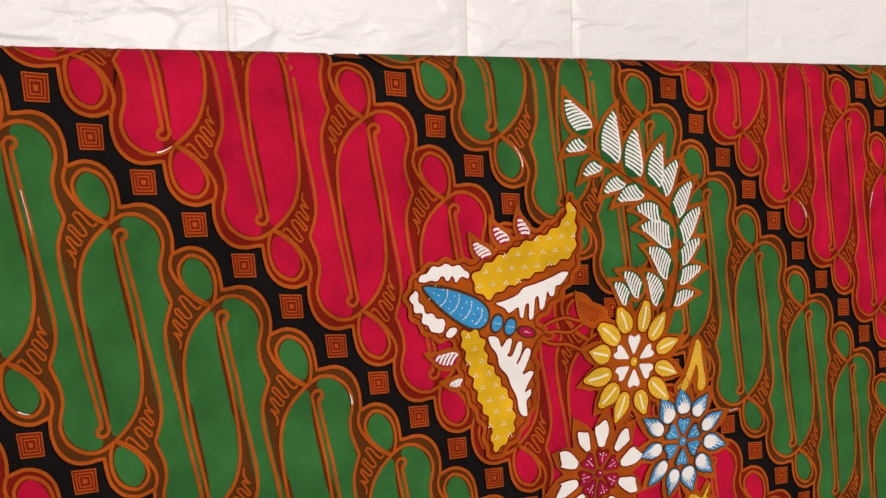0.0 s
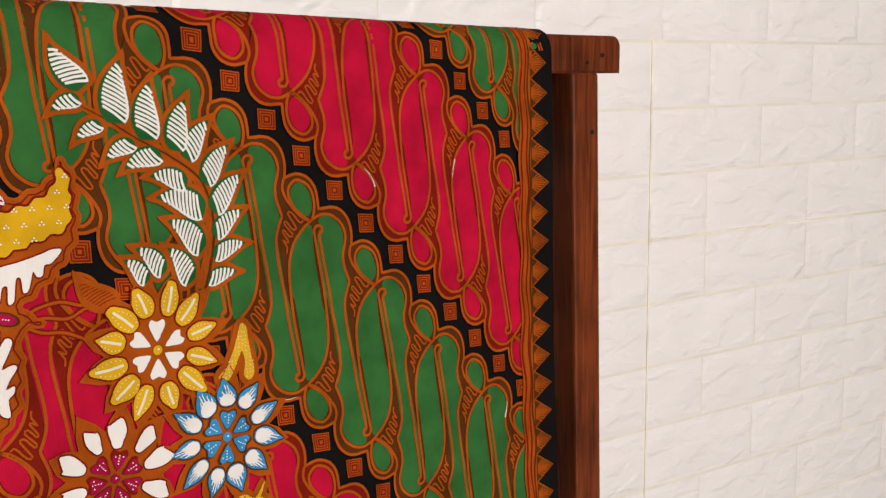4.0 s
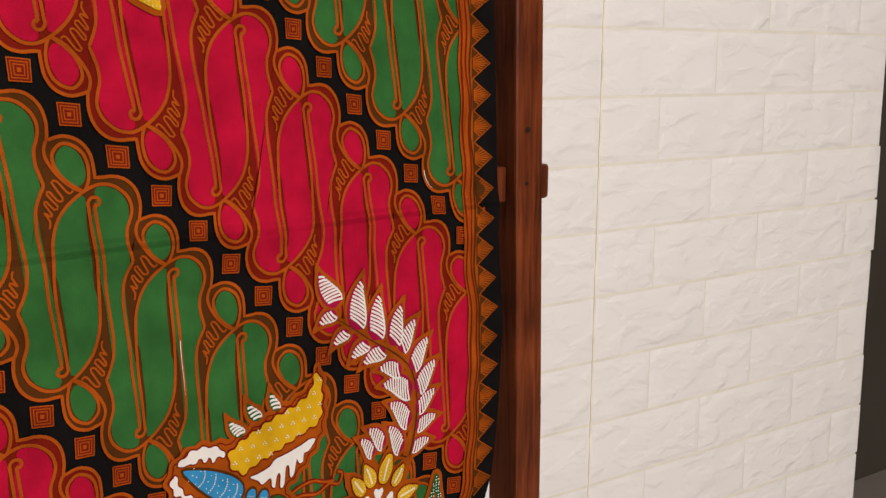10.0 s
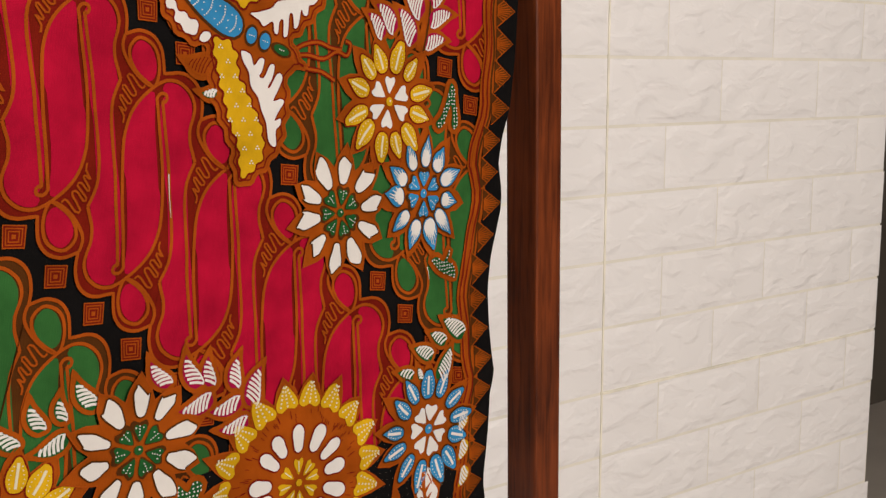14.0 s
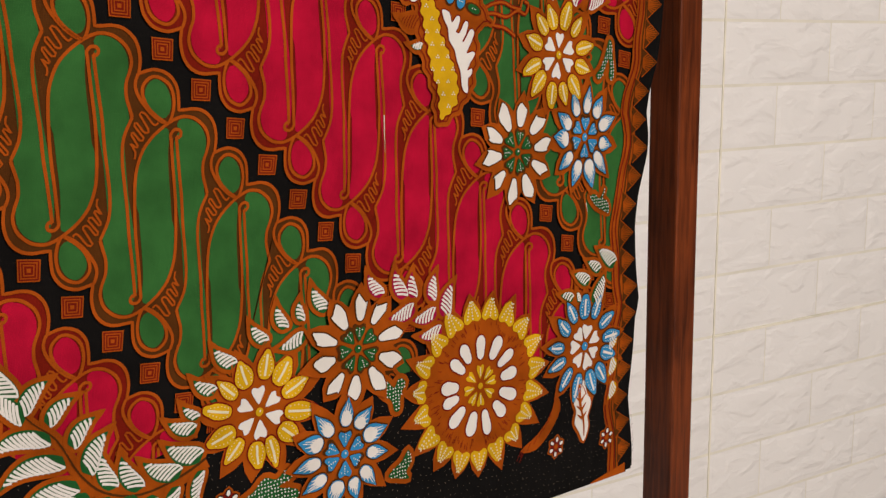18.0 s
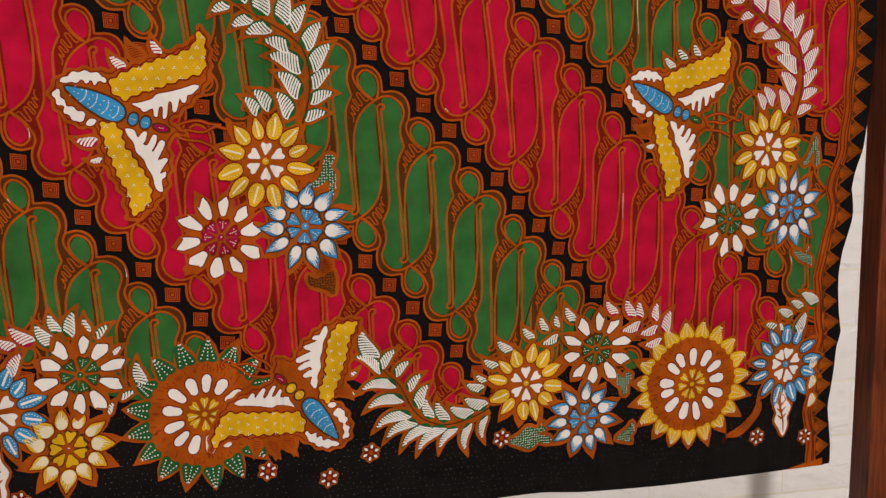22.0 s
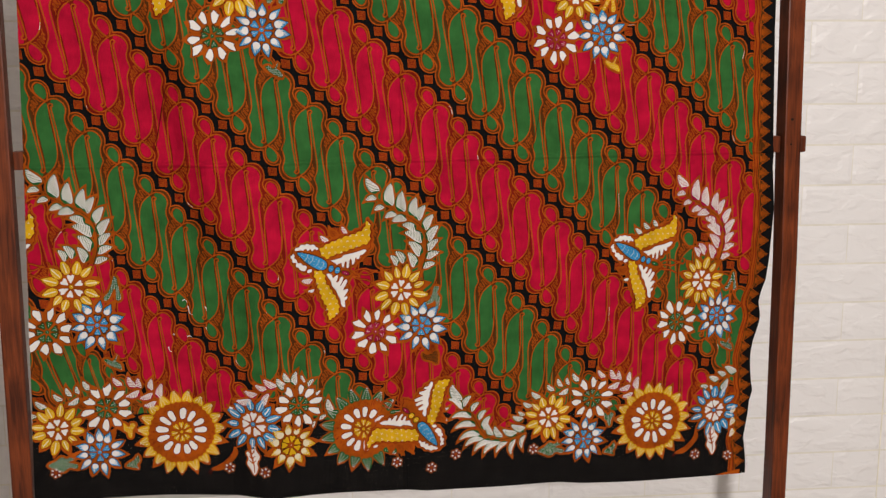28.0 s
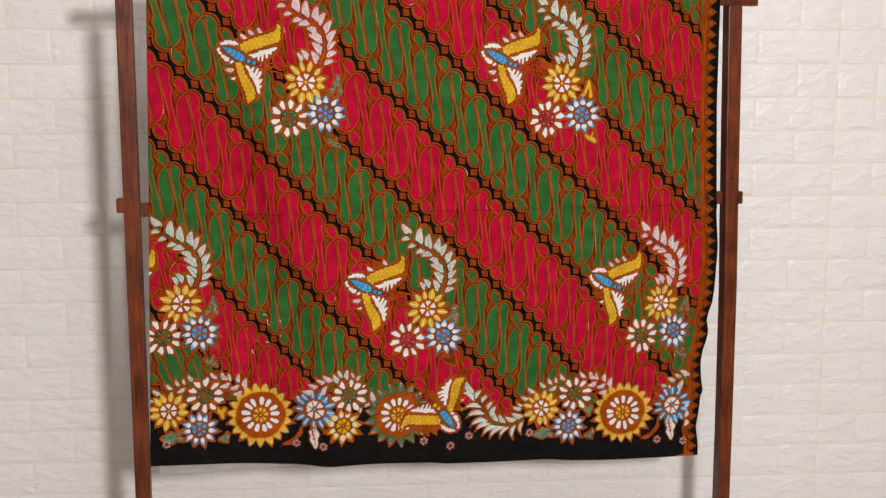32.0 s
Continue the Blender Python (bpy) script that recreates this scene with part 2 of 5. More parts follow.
def part(name, bm, mat, parent, label=""):
    me = bpy.data.meshes.new(name)
    bm.to_mesh(me)
    bm.free()
    me.materials.append(mat)
    ob = new(name, me)
    ob.parent = parent
    if label:
        ob["label"] = label
    return ob


def block(x0, x1, y0, y1, z0, z1, bevel=0.0, segments=2):
    bm = bmesh.new()
    bmesh.ops.create_cube(bm, size=1)
    for v in bm.verts:
        v.co = ((x0 + x1) / 2 + v.co.x * (x1 - x0), (y0 + y1) / 2 + v.co.y * (y1 - y0), (z0 + z1) / 2 + v.co.z * (z1 - z0))
    if bevel:
        bmesh.ops.bevel(bm, geom=bm.edges[:], offset=bevel, segments=segments, affect="EDGES", profile=0.6)
    return bm


# ---- the room ----
WALL_Y, WALL_END = 0.45, 1.264


def structure(name, box, mat, label, category):
    me = bpy.data.meshes.new(name)
    bm = block(*box)
    bm.to_mesh(me)
    bm.free()
    me.materials.append(mat)
    return tagged(new(name, me), label, category, kind="structure")


structure("floor", (-3.0, 3.2, -3.6, 3.0, -0.1, 0.0), FLOOR_MAT, "plain tiled room floor under the cloth stand", "floor")
structure("ceiling", (-3.0, 3.2, -3.6, 3.0, 2.7, 2.8), PLASTER, "plain white plaster ceiling", "ceiling")
structure("wall_west", (-3.12, -3.0, -3.6, 3.0, 0.0, 2.7), PLASTER, "plain plaster side wall", "wall")
structure("wall_east", (3.2, 3.32, -3.6, 3.0, 0.0, 2.7), GLOOM_WALL, "side wall beyond the panelled wall, room gloom put into its colour", "wall")
structure("wall_south", (-3.0, 3.2, -3.72, -3.6, 0.0, 2.7), PLASTER, "plain plaster wall behind the camera", "wall")
structure("wall_back_room", (WALL_END - 0.1, 3.2, 1.3, 1.42, 0.0, 2.7), GLOOM_WALL, "wall of the dim room beyond, its gloom put into the colour", "wall")
wall = structure("wall_north", (-3.0, WALL_END - 0.004, WALL_Y + 0.0052, WALL_Y + 0.14, 0.0, 2.7), JOINT,
                 "white wall covered with embossed foam brick panels", "wall")

# ---- the wooden stand ----
PLANE_A, PLANE_B, PLANE_C = 0.1613, 0.1077, 0.0125
STAND_TURN = math.degrees(math.atan(PLANE_B))
stand = new("cloth_stand")
stand.matrix_world = pose(0, PLANE_A, 0, 0, 0, STAND_TURN)
tagged(stand, "reddish-brown varnished wooden cloth stand with pegged rail", "stand")
K = math.hypot(1, PLANE_B)
POST_DEPTH = 0.0285
# for each post its two sides and how far these stray outwards at five heights
POSTS = ((-0.6635, -0.6365, (-0.0072, -0.0036, -0.0018, -0.0009, 0.0014), (-0.0072, -0.0036, -0.0018, -0.0009, 0.0014)),
         (0.4415, 0.4685, (0.0160, 0.0126, 0.0088, 0.0042, -0.0052), (0.0145, 0.0108, 0.0078, 0.0038, -0.0052)))
for x0, x1, *stray in POSTS:
    bm = block(x0 * K, x1 * K, 0.0, POST_DEPTH, 0.0, 1.437, 0.0022)
    for z in (0.6, 0.9, 1.05):
        bmesh.ops.bisect_plane(bm, geom=bm.verts[:] + bm.edges[:] + bm.faces[:], plane_co=(0, 0, z), plane_no=(0, 0, 1))
    for v in bm.verts:
        v.co.x += float(np.interp(v.co.z, (0.0, 0.6, 0.9, 1.05, 1.437), stray[v.co.x > (x0 + x1) / 2 * K]))
    post = part("post", bm, WOOD, stand, "squared post with softened edges and nail holes")
    for z, w in ((1.395, 0.0016), (1.112, 0.0019), (1.075, 0.0013)) if x0 > 0 else ():
        bm = bmesh.new()
        bmesh.ops.create_circle(bm, cap_ends=True, radius=w, segments=9)
        for v in bm.verts:
            v.co = ((x0 + x1) / 2 * K + v.co.x * 1.3 + (0.002 if z > 1.2 else 0), -0.0006, z + v.co.y)
        part("nail_hole", bm, WOOD_DARK, post)


def bar_mesh(x0, x1, y0, y1, z0, z1, turn):
    """A bar whose ends are rounded off on the upper side."""
    out = [(x0, z0), (x1, z0)]
    for k in range(9):
        a = k / 8 * math.pi / 2
        out.append((x1 - turn + turn * math.cos(a) + 0.002 * math.sin(a), z1 - turn + turn * math.sin(a)))
    for k in range(9):
        a = math.pi / 2 + k / 8 * math.pi / 2
        out.append((x0 + turn + turn * math.cos(a), z1 - turn + turn * math.sin(a)))
    bm = bmesh.new()
    front = [bm.verts.new((x, y0, z)) for x, z in out]
    back = [bm.verts.new((x, y1, z)) for x, z in out]
    bm.faces.new(front)
    bm.faces.new(back[::-1])
    for i in range(len(out)):
        j = (i + 1) % len(out)
        bm.faces.new((front[j], front[i], back[i], back[j]))
    bmesh.ops.recalc_face_normals(bm, faces=bm.faces[:])
    rim = [e for e in bm.edges if abs(e.verts[0].co.y - e.verts[1].co.y) < 1e-6]
    bmesh.ops.bevel(bm, geom=rim, offset=0.0015, segments=2, affect="EDGES")
    for v in bm.verts:
        v.co.z -= 0.005 * (v.co.x + 0.1)
    return bm


bar = part("top_bar", bar_mesh(-0.692 * K, 0.499 * K, 0.010, 0.038, 1.4395, 1.4665, 0.010), WOOD, stand, "round-ended top bar")
for x, z, w in ((0.478, 1.4525, 0.0017), (0.462, 1.447, 0.0012), (-0.672, 1.449, 0.0015)):
    bm = bmesh.new()
    bmesh.ops.create_circle(bm, cap_ends=True, radius=w, segments=9)
    for v in bm.verts:
        v.co = (x * K + v.co.x * 1.4, 0.0094, z - 0.005 * (x + 0.1) + v.co.y)
    part("nail_hole", bm, WOOD_DARK, bar)
bm = block(-0.636 * K, 0.4415 * K, 0.016, 0.029, 1.0625, 1.087, 0.0015)
for v in bm.verts:
    if v.co.x > 0:
        v.co.y -= 0.010
part("lower_rail", bm, WOOD, stand, "slim lower rail")
part("rail_peg", block(0.4712 * K, 0.4822 * K, 0.003, 0.024, 1.0622, 1.0868, 0.0035, 3), WOOD, stand, "rounded rail end")
part("rail_peg", block(-0.6765 * K, -0.6625 * K, 0.003, 0.024, 1.0722, 1.0972, 0.0035, 3), WOOD, stand, "rounded rail end")

# ---- the batik cloth: its surface ----
BAR_Z, BAR_R = 1.4580, 0.0185
LAYER = 0.00032
EDGE_Z = np.array([0.55, 0.58, 0.598, 0.622, 0.641, 0.66, 0.68, 0.694, 0.712, 0.73, 0.752, 0.774, 0.793, 0.804, 0.815, 0.835, 0.852, 0.87, 0.90, 0.98, 1.04, 1.25, 1.40, 1.60])
EDGE_X = np.array([0.4085, 0.4083, 0.406, 0.4025, 0.4058, 0.4085, 0.41, 0.4148, 0.4115, 0.4095, 0.4085, 0.4118, 0.4178, 0.4208, 0.4215, 0.4175, 0.4205, 0.427, 0.43, 0.433, 0.428, 0.421, 0.4205, 0.4205])


def left_edge(z):
    return -0.617 - 0.033 * (1.28 - np.minimum(z, 1.47))


def right_edge(z):
    return np.interp(z, EDGE_Z, EDGE_X)


def bottom_edge(x):
    return 0.583 - 0.0463 * (x + 0.07) + 0.0012 * np.sin(x * 21)


def smooth_step(a, b, t):
    s = np.clip((t - a) / (b - a), 0, 1)
    return s * s * (3 - 2 * s)


def swell(x, start, rise, fall):
    """A fold that comes forward over rise and sinks back slowly over fall."""
    return smooth_step(start, start + rise, x) * np.exp(-(np.maximum(x - start - rise, 0) / fall) ** 1.5)


def folds(x, z):
    """How far the cloth swells to the front: hanging folds and faint ironed creases."""
    low = smooth_step(1.46, 1.05, z)
    f = 0.0020 * np.sin(19 * x + 1.1 * z + 0.6) * low + 0.0016 * np.sin(33 * x - 2.2 * z + 2.0) * low
    f = f + 0.0230 * swell(x + 0.16 * (z - 1.12), -0.450, 0.054, 0.13) * smooth_step(1.42, 1.18, z) * smooth_step(0.86, 1.02, z)
    f = f + 0.0200 * swell(x, -0.380, 0.070, 0.10) * smooth_step(1.06, 0.88, z)
    f = f + 0.0085 * swell(x, -0.127, 0.032, 0.07) * smooth_step(1.44, 1.2, z) * (0.35 + 0.65 * smooth_step(0.95, 1.1, z) + 0.5 * smooth_step(0.85, 0.72, z))
    f = f + 0.0070 * swell(x + 0.05 * (z - 1.0), 0.075, 0.045, 0.08) * smooth_step(1.3, 1.0, z)
    f = f + 0.0022 * np.exp(-((z - 1.062) / 0.009) ** 2)
    f = f - 0.010 * smooth_step(-0.16, -0.38, x) * low
    return f - 0.010 * smooth_step(0.30, 0.43, x) * smooth_step(1.0, 0.75, z)


def drape(x, z, layer):
    """Cloth coordinates to the room: hanging front, then over the bar and down behind it."""
    x, z = np.asarray(x, float), np.asarray(z, float)
    rest = BAR_Z - 0.022 * x
    zc = np.minimum(z, rest)
    off = layer * LAYER * (1 - 0.55 * smooth_step(1.40, 1.45, zc))
    x = np.maximum(x, left_edge(zc))
    y = PLANE_A + PLANE_B * x + PLANE_C * (zc - 1.05) - folds(x, zc)
    over = np.clip((z - rest) / BAR_R, 0, math.pi)
    past = np.maximum(z - rest - math.pi * BAR_R, 0)
    c, s_ = np.cos(over), np.sin(over)
    Y = y + BAR_R - (BAR_R + off) * np.sign(c) * np.abs(c) ** 0.85
    Z = zc + (BAR_R + off) * np.clip(s_, 0, 1) ** 0.85 - past
    return np.stack([x, Y, Z], -1)


cloth = new("batik_cloth")
cloth.location = (0, 0, 0)
tagged(cloth, "green, crimson and black hand-drawn batik cloth hanging over the wooden stand", "batik cloth")

# the fabric sheet
NX, NZ = 230, 340
s = np.linspace(0, 1, NX)[None, :]
t = np.linspace(0, 1, NZ)[:, None]
TOP = BAR_Z + math.pi * BAR_R + 0.05
z = 0.58 + (TOP - 0.58) * t + 0 * s
x0, x1 = left_edge(z), right_edge(z)
x = x0 + (x1 - x0) * s
z = bottom_edge(x) + (TOP - bottom_edge(x)) * t
x = left_edge(z) + (right_edge(z) - left_edge(z)) * s
quads = [(j * NX + i, j * NX + i + 1, (j + 1) * NX + i + 1, (j + 1) * NX + i) for j in range(NZ - 1) for i in range(NX - 1)]
mesh_object("fabric", drape(x.ravel(), z.ravel(), -2 - 2.0 * smooth_step(1.42, 1.45, z.ravel())), quads, [BLACK], cloth, "black ground of the cloth", smooth=True)
# the half that hangs behind
z = 0.585 + (BAR_Z - 0.030 - 0.585) * t + 0 * s
x = left_edge(z) + 0.012 + (right_edge(z) - left_edge(z) - 0.024) * s
y = PLANE_A + PLANE_B * x + 0.034 - 0.010 * smooth_step(1.4, 1.2, z) + 0.003 * np.sin(25 * x)
mesh_object("back_layer", np.stack([x.ravel(), y.ravel(), z.ravel()], -1), quads, [REVERSE], cloth, "pale reverse of the rear half", smooth=True)


# ---- drawing on the cloth ----
def curve(points, closed=False, per=4):
    """A smooth line through the points."""
    p = np.array(points, float)
    n = len(p)
    out = []
    for i in range(n if closed else n - 1):
        if closed:
            a, b, c, d = p[i - 1], p[i], p[(i + 1) % n], p[(i + 2) % n]
        else:
            a, b, c, d = p[max(i - 1, 0)], p[i], p[i + 1], p[min(i + 2, n - 1)]
        for k in range(per):
            q = k / per
            out.append(0.5 * (2 * b + (c - a) * q + (2 * a - 5 * b + 4 * c - d) * q * q + (3 * b - a - 3 * c + d) * q ** 3))
    if not closed:
        out.append(p[-1])
    return np.array(out)


def ribbon(line, width, closed=False, taper=False):
    """A drawn line of that width."""
    p = np.array(line, float)
    if closed:
        d = np.roll(p, -1, 0) - np.roll(p, 1, 0)
    else:
        d = np.gradient(p, axis=0)
    d /= np.maximum(np.hypot(d[:, 0], d[:, 1]), 1e-9)[:, None]
    n = np.stack([-d[:, 1], d[:, 0]], 1)
    w = np.full(len(p), width / 2)
    if taper:
        w = w * np.linspace(1, 0.25, len(p))
    v = np.concatenate([p + n * w[:, None], p - n * w[:, None]])
    m = len(p)
    f = [(i, m + i, m + (i + 1) % m, (i + 1) % m) for i in range(m if closed else m - 1)]
    return v, f


def filled(outline, grid=0.0055):
    """Triangles that fill an outline, with inner points so that they follow the folds."""
    p = [Vector((float(a), float(b))) for a, b in outline]
    n = len(p)
    if grid:
        a = np.array(outline)
        lo, hi = a.min(0), a.max(0)
        for gx in np.arange(lo[0] + grid / 2, hi[0], grid):
            for gz in np.arange(lo[1] + grid / 2, hi[1], grid):
                p.append(Vector((float(gx), float(gz))))
    got = delaunay_2d_cdt(p, [], [list(range(n))], 1, 1e-7)
    return np.array([tuple(v) for v in got[0]]), [tuple(f) for f in got[2]]


def grown(p, d):
    """The outline pushed outwards by d."""
    p = np.asarray(p)
    e = np.roll(p, -1, 0) - np.roll(p, 1, 0)
    e /= np.maximum(np.hypot(e[:, 0], e[:, 1]), 1e-9)[:, None]
    area = np.sum(p[:, 0] * np.roll(p[:, 1], -1) - np.roll(p[:, 0], -1) * p[:, 1])
    n = np.stack([e[:, 1], -e[:, 0]], 1) * (1 if area > 0 else -1)
    return p + n * d


class Print:
    """Shapes in one or more dyes that become one part of the cloth."""

    def __init__(self):
        self.v, self.f, self.m, self.layer, self.count = [], [], [], [], 0

    def add(self, shape, mat, layer):
        v, f = shape
        v = np.asarray(v, float)
        self.v.append(v)
        self.layer.append(np.full(len(v), float(layer)))
        self.f += [tuple(i + self.count for i in q) for q in f]
        self.m += [mat] * len(f)
        self.count += len(v)
        return self

    def lay(self, name, parent, label="", origin=(0, 0), turn=0.0, size=1.0, warp=None, keep=None, lift=0.0):
        if not self.f:
            return None
        v = np.concatenate(self.v) * size
        c, s_ = math.cos(radians(turn)), math.sin(radians(turn))
        v = np.stack([v[:, 0] * c - v[:, 1] * s_ + origin[0], v[:, 0] * s_ + v[:, 1] * c + origin[1]], 1)
        if warp:
            v = warp(v)
        faces, dyes = self.f, self.m
        if keep:
            ok = keep(v)
            some = [i for i, q in enumerate(faces) if all(ok[j] for j in q)]
            faces, dyes = [faces[i] for i in some], [dyes[i] for i in some]
            if not faces:
                return None
        mats = list(dict.fromkeys(dyes))
        slot = {m: i for i, m in enumerate(mats)}
        used = sorted({j for q in faces for j in q})
        new_of = {j: i for i, j in enumerate(used)}
        layer = np.concatenate(self.layer) + lift
        w = drape(v[used, 0], v[used, 1], layer[used])
        return mesh_object(name, w, [tuple(new_of[j] for j in q) for q in faces], mats, parent, label, [slot[m] for m in dyes])


def mm(text):
    """Points given in millimetres as 'x,z x,z'."""
    return np.array([[float(c) / 1000 for c in q.split(",")] for q in text.split()])


def swept(p):
    return -np.asarray(p)


# ---- the slanting parang rows ----
STEP = np.array([0.0448, -0.0432])
ROW = np.array([0.1790, -0.0037])
CENTRE = np.array([-0.0574, 1.3952])
OUTER = curve(mm("-33.2,-29.8 -33.8,-37.5 -32.3,-44.6 -29.1,-49.6 -24.5,-52.9 -19.2,-54.1 -14.9,-53.9 -10.8,-53.9"), per=3)
LOOP_OUT = curve(mm("-10.8,-53.9 -10.4,-59.7 -9.2,-65.8 -6,-70.8 -1.9,-73.7 3.4,-75.1 8.2,-74.4 12.0,-73.2"), per=3)
HUMP = curve(mm("-30.2,-8.6 -28.6,-13.5 -26.9,-19 -26.7,-25.8 -28.4,-31.2 -29.3,-36.6 -27.6,-42.2 -24.5,-46 -19.5,-49.4 -13.8,-50.5 -9.4,-49.6 -4.5,-47.2 2.7,-41.9 8.3,-35 11.4,-26 12.2,-18 12,-7 11,7.5 8.7,25 7,39.4"), per=3)
HOOK = curve(mm("7,39.4 6.8,41.8 8.8,44 11.7,43.6 12.6,41.5 11.4,39.8 9.8,40.4"), per=3)
STEM = curve(mm("10.0,40.2 12.4,22.6 14.6,8.3 16.0,-5.7 18.0,-19.3 19.4,-31.5 18.8,-42 14.6,-51.8"), per=3)
LOOP_IN = curve(mm("-5.1,-47.5 -7.3,-51.9 -7.9,-58.5 -6.2,-65.2 -2.5,-69.4 2.8,-71.6 6.5,-70.5 9.4,-66.9 9.2,-62 6.5,-56.5 2.6,-52.4 -2,-49"), True, 3)
LOOP_MID = curve(mm("-5.1,-47.3 0.1,-49.6 6.5,-55.2 12.0,-63.0 13.4,-68.5 12,-73.2"), per=3)
LOOP_FILL = curve(mm("-3.4,-51.6 -0.4,-51.8 3.4,-55.1 6.6,-60.6 6.8,-65.1 4.4,-68.6 1.6,-69.0 -2.3,-66.2 -4.9,-60.7 -5.3,-55.0"), True, 2)
SQUIGGLE = curve(mm("0.4,-48.3 2.1,-47 4.5,-49 8,-53.4 10.8,-53.2 5.8,-45.3 6.4,-43.5 8.6,-44.3 12.1,-48.8 13.4,-47.3 8.2,-41.1 10.2,-39.8 13.8,-44.0 14.8,-42.8 11.2,-37.2 12.6,-36.8 15.2,-38.7 12.4,-34.1 12.9,-30.6"), per=2)
FINGER = mm("-26.6,21.6 -25.2,9.2 -24.8,-0.2 -27.2,-8.0 -25.0,-17.0 -24.2,-24.0 -26.0,-31.3 -25.9,-38.2 -22.6,-43.9 -18,-46.9 -13.4,-47.8 -11.8,-46.6 -13.0,-43.0 -11.6,-40.3 -10.6,-38 -10.6,-32.4 -11.4,-21.3 -12.9,-10.2 -14.9,0.8 -17.0,11.7")
LOBE = mm("-8.2,3.3 -6.6,-10.4 -5.2,-21.6 -4.4,-32.8 -4.6,-41.5 -2.9,-44.6 2.0,-39.9 6.4,-33.9 9.0,-26.9 9.9,-18.3 9.6,-7.1")
MID = -STEP / 2


def turned_about(p, c):
    return 2 * np.asarray(c) - p


OUTLINE_LOW = np.concatenate([OUTER[:-1], LOOP_OUT])
UNIT_OUT = np.concatenate([OUTLINE_LOW, swept(OUTLINE_LOW)])
FINGER_OUT = curve(np.concatenate([FINGER, turned_about(FINGER, MID)]), True, 2)
LOBE_OUT = curve(np.concatenate([LOBE, swept(LOBE)]), True, 2)
LINE = 0.00175


def parang(dark, bright, grid):
    """The pieces of one curling figure: its ground, the bright fields and the drawn lines."""
    lines = []
    for flip in (1, -1):
        lines += [("outline", Print().add(ribbon(flip * np.concatenate([OUTER[:-1], LOOP_OUT]), LINE), ORANGE, 3)),
                  ("hooked_line", Print().add(ribbon(flip * np.concatenate([HUMP[:-1], HOOK]), LINE), ORANGE, 3)),
                  ("stem_line", Print().add(ribbon(flip * STEM, LINE), ORANGE, 3)),
                  ("knot_line", Print().add(ribbon(flip * LOOP_MID, LINE), ORANGE, 3)),
                  ("loop_line", Print().add(ribbon(flip * LOOP_IN, LINE, True), ORANGE, 3)),
                  ("squiggle", Print().add(ribbon(flip * SQUIGGLE, 0.0011), ORANGE, 3))]
    return [("figure_ground", Print().add(filled(UNIT_OUT, grid), dark, 1)),
            ("finger", Print().add(filled(grown(FINGER_OUT, 0.0016), grid), bright, 2)),
            ("lobe", Print().add(filled(grown(LOBE_OUT, 0.0014), grid), bright, 2)),
            ("loop", Print().add(filled(grown(LOOP_FILL, 0.0011), grid), bright, 2)),
            ("loop", Print().add(filled(grown(-LOOP_FILL, 0.0011), grid), bright, 2))] + lines


# how the weave is pulled askew: powers of the place across and up the cloth
PULL = np.array((
    (0.01202, -0.00909), (0.00154, -0.00568), (-0.03180, 0.00484), (-0.00525, 0.02670), (0.00796, 0.01394), (0.01498, -0.02825),
    (-0.00710, 0.00422), (-0.00015, 0.01303), (-0.01588, 0.00881), (0.01712, -0.00373), (0.00945, -0.02129), (0.00770, 0.01644),
    (0.05131, -0.02677), (0.01773, -0.01007), (-0.02936, -0.00173), (-0.02252, -0.01061), (0.00617, -0.00537), (-0.01243, 0.00217),
    (0.00388, -0.01135), (-0.05897, 0.03505), (0.00913, 0.00722)))
# where the hand strayed while drawing: place, reach and shift
STRAY = (
    (0.18, 1.1, 0.045, 0.0046, -0.002), (0.15, 0.77, 0.045, -0.0031, 0.0016), (0.09, 0.89, 0.07, 0.0031, -0.0001),
    (-0.03, 1.04, 0.07, -0.0036, 0.0015), (-0.3, 0.98, 0.07, 0.0031, -0.0003), (0.24, 0.95, 0.07, -0.0029, -0.0001),
    (0.3, 1.16, 0.045, -0.0018, 0.0014), (-0.24, 1.19, 0.07, 0.0028, -0.0022), (0.12, 0.98, 0.045, 0.0014, -0.0006),
    (-0.12, 1.37, 0.07, 0.0011, 0.0021), (-0.24, 1.31, 0.07, 0.001, -0.0026), (0.24, 1.19, 0.045, 0.0018, 0.0004))


def weave_warp(v):
    """Where the drawn pattern lies once the cloth hangs."""
    a = np.clip((v[:, 0] + 0.1) / 0.5, -1.15, 1.1)
    b = np.clip((v[:, 1] - 1.05) / 0.45, -0.95, 0.95)
    power = np.stack([a ** i * b ** j for i in range(6) for j in range(6 - i)], 1)
    v = v + power @ PULL
    shift = np.zeros_like(v)
    for x, z, reach, dx, dz in STRAY:
        g = np.exp(-((v[:, 0] - x) ** 2 + (v[:, 1] - z) ** 2) / reach ** 2)
        shift += g[:, None] * np.array((dx, dz))
    return v + shift


def hem_top(x):
    """Where the black hem begins under the garland."""
    return (0.690 - 0.0435 * (np.asarray(x) - 0.15) - 0.034 * np.exp(-((x - 0.010) / 0.055) ** 2)
            - 0.016 * np.exp(-((x - 0.298) / 0.022) ** 2) + 0.006 * np.sin(np.asarray(x) * 61))


def on_field(v):
    return (v[:, 0] > left_edge(v[:, 1]) - 0.03) & (v[:, 0] < right_edge(v[:, 1]) - 0.005) & (v[:, 1] > hem_top(v[:, 0]) - 0.03) & (v[:, 1] < TOP - 0.012)


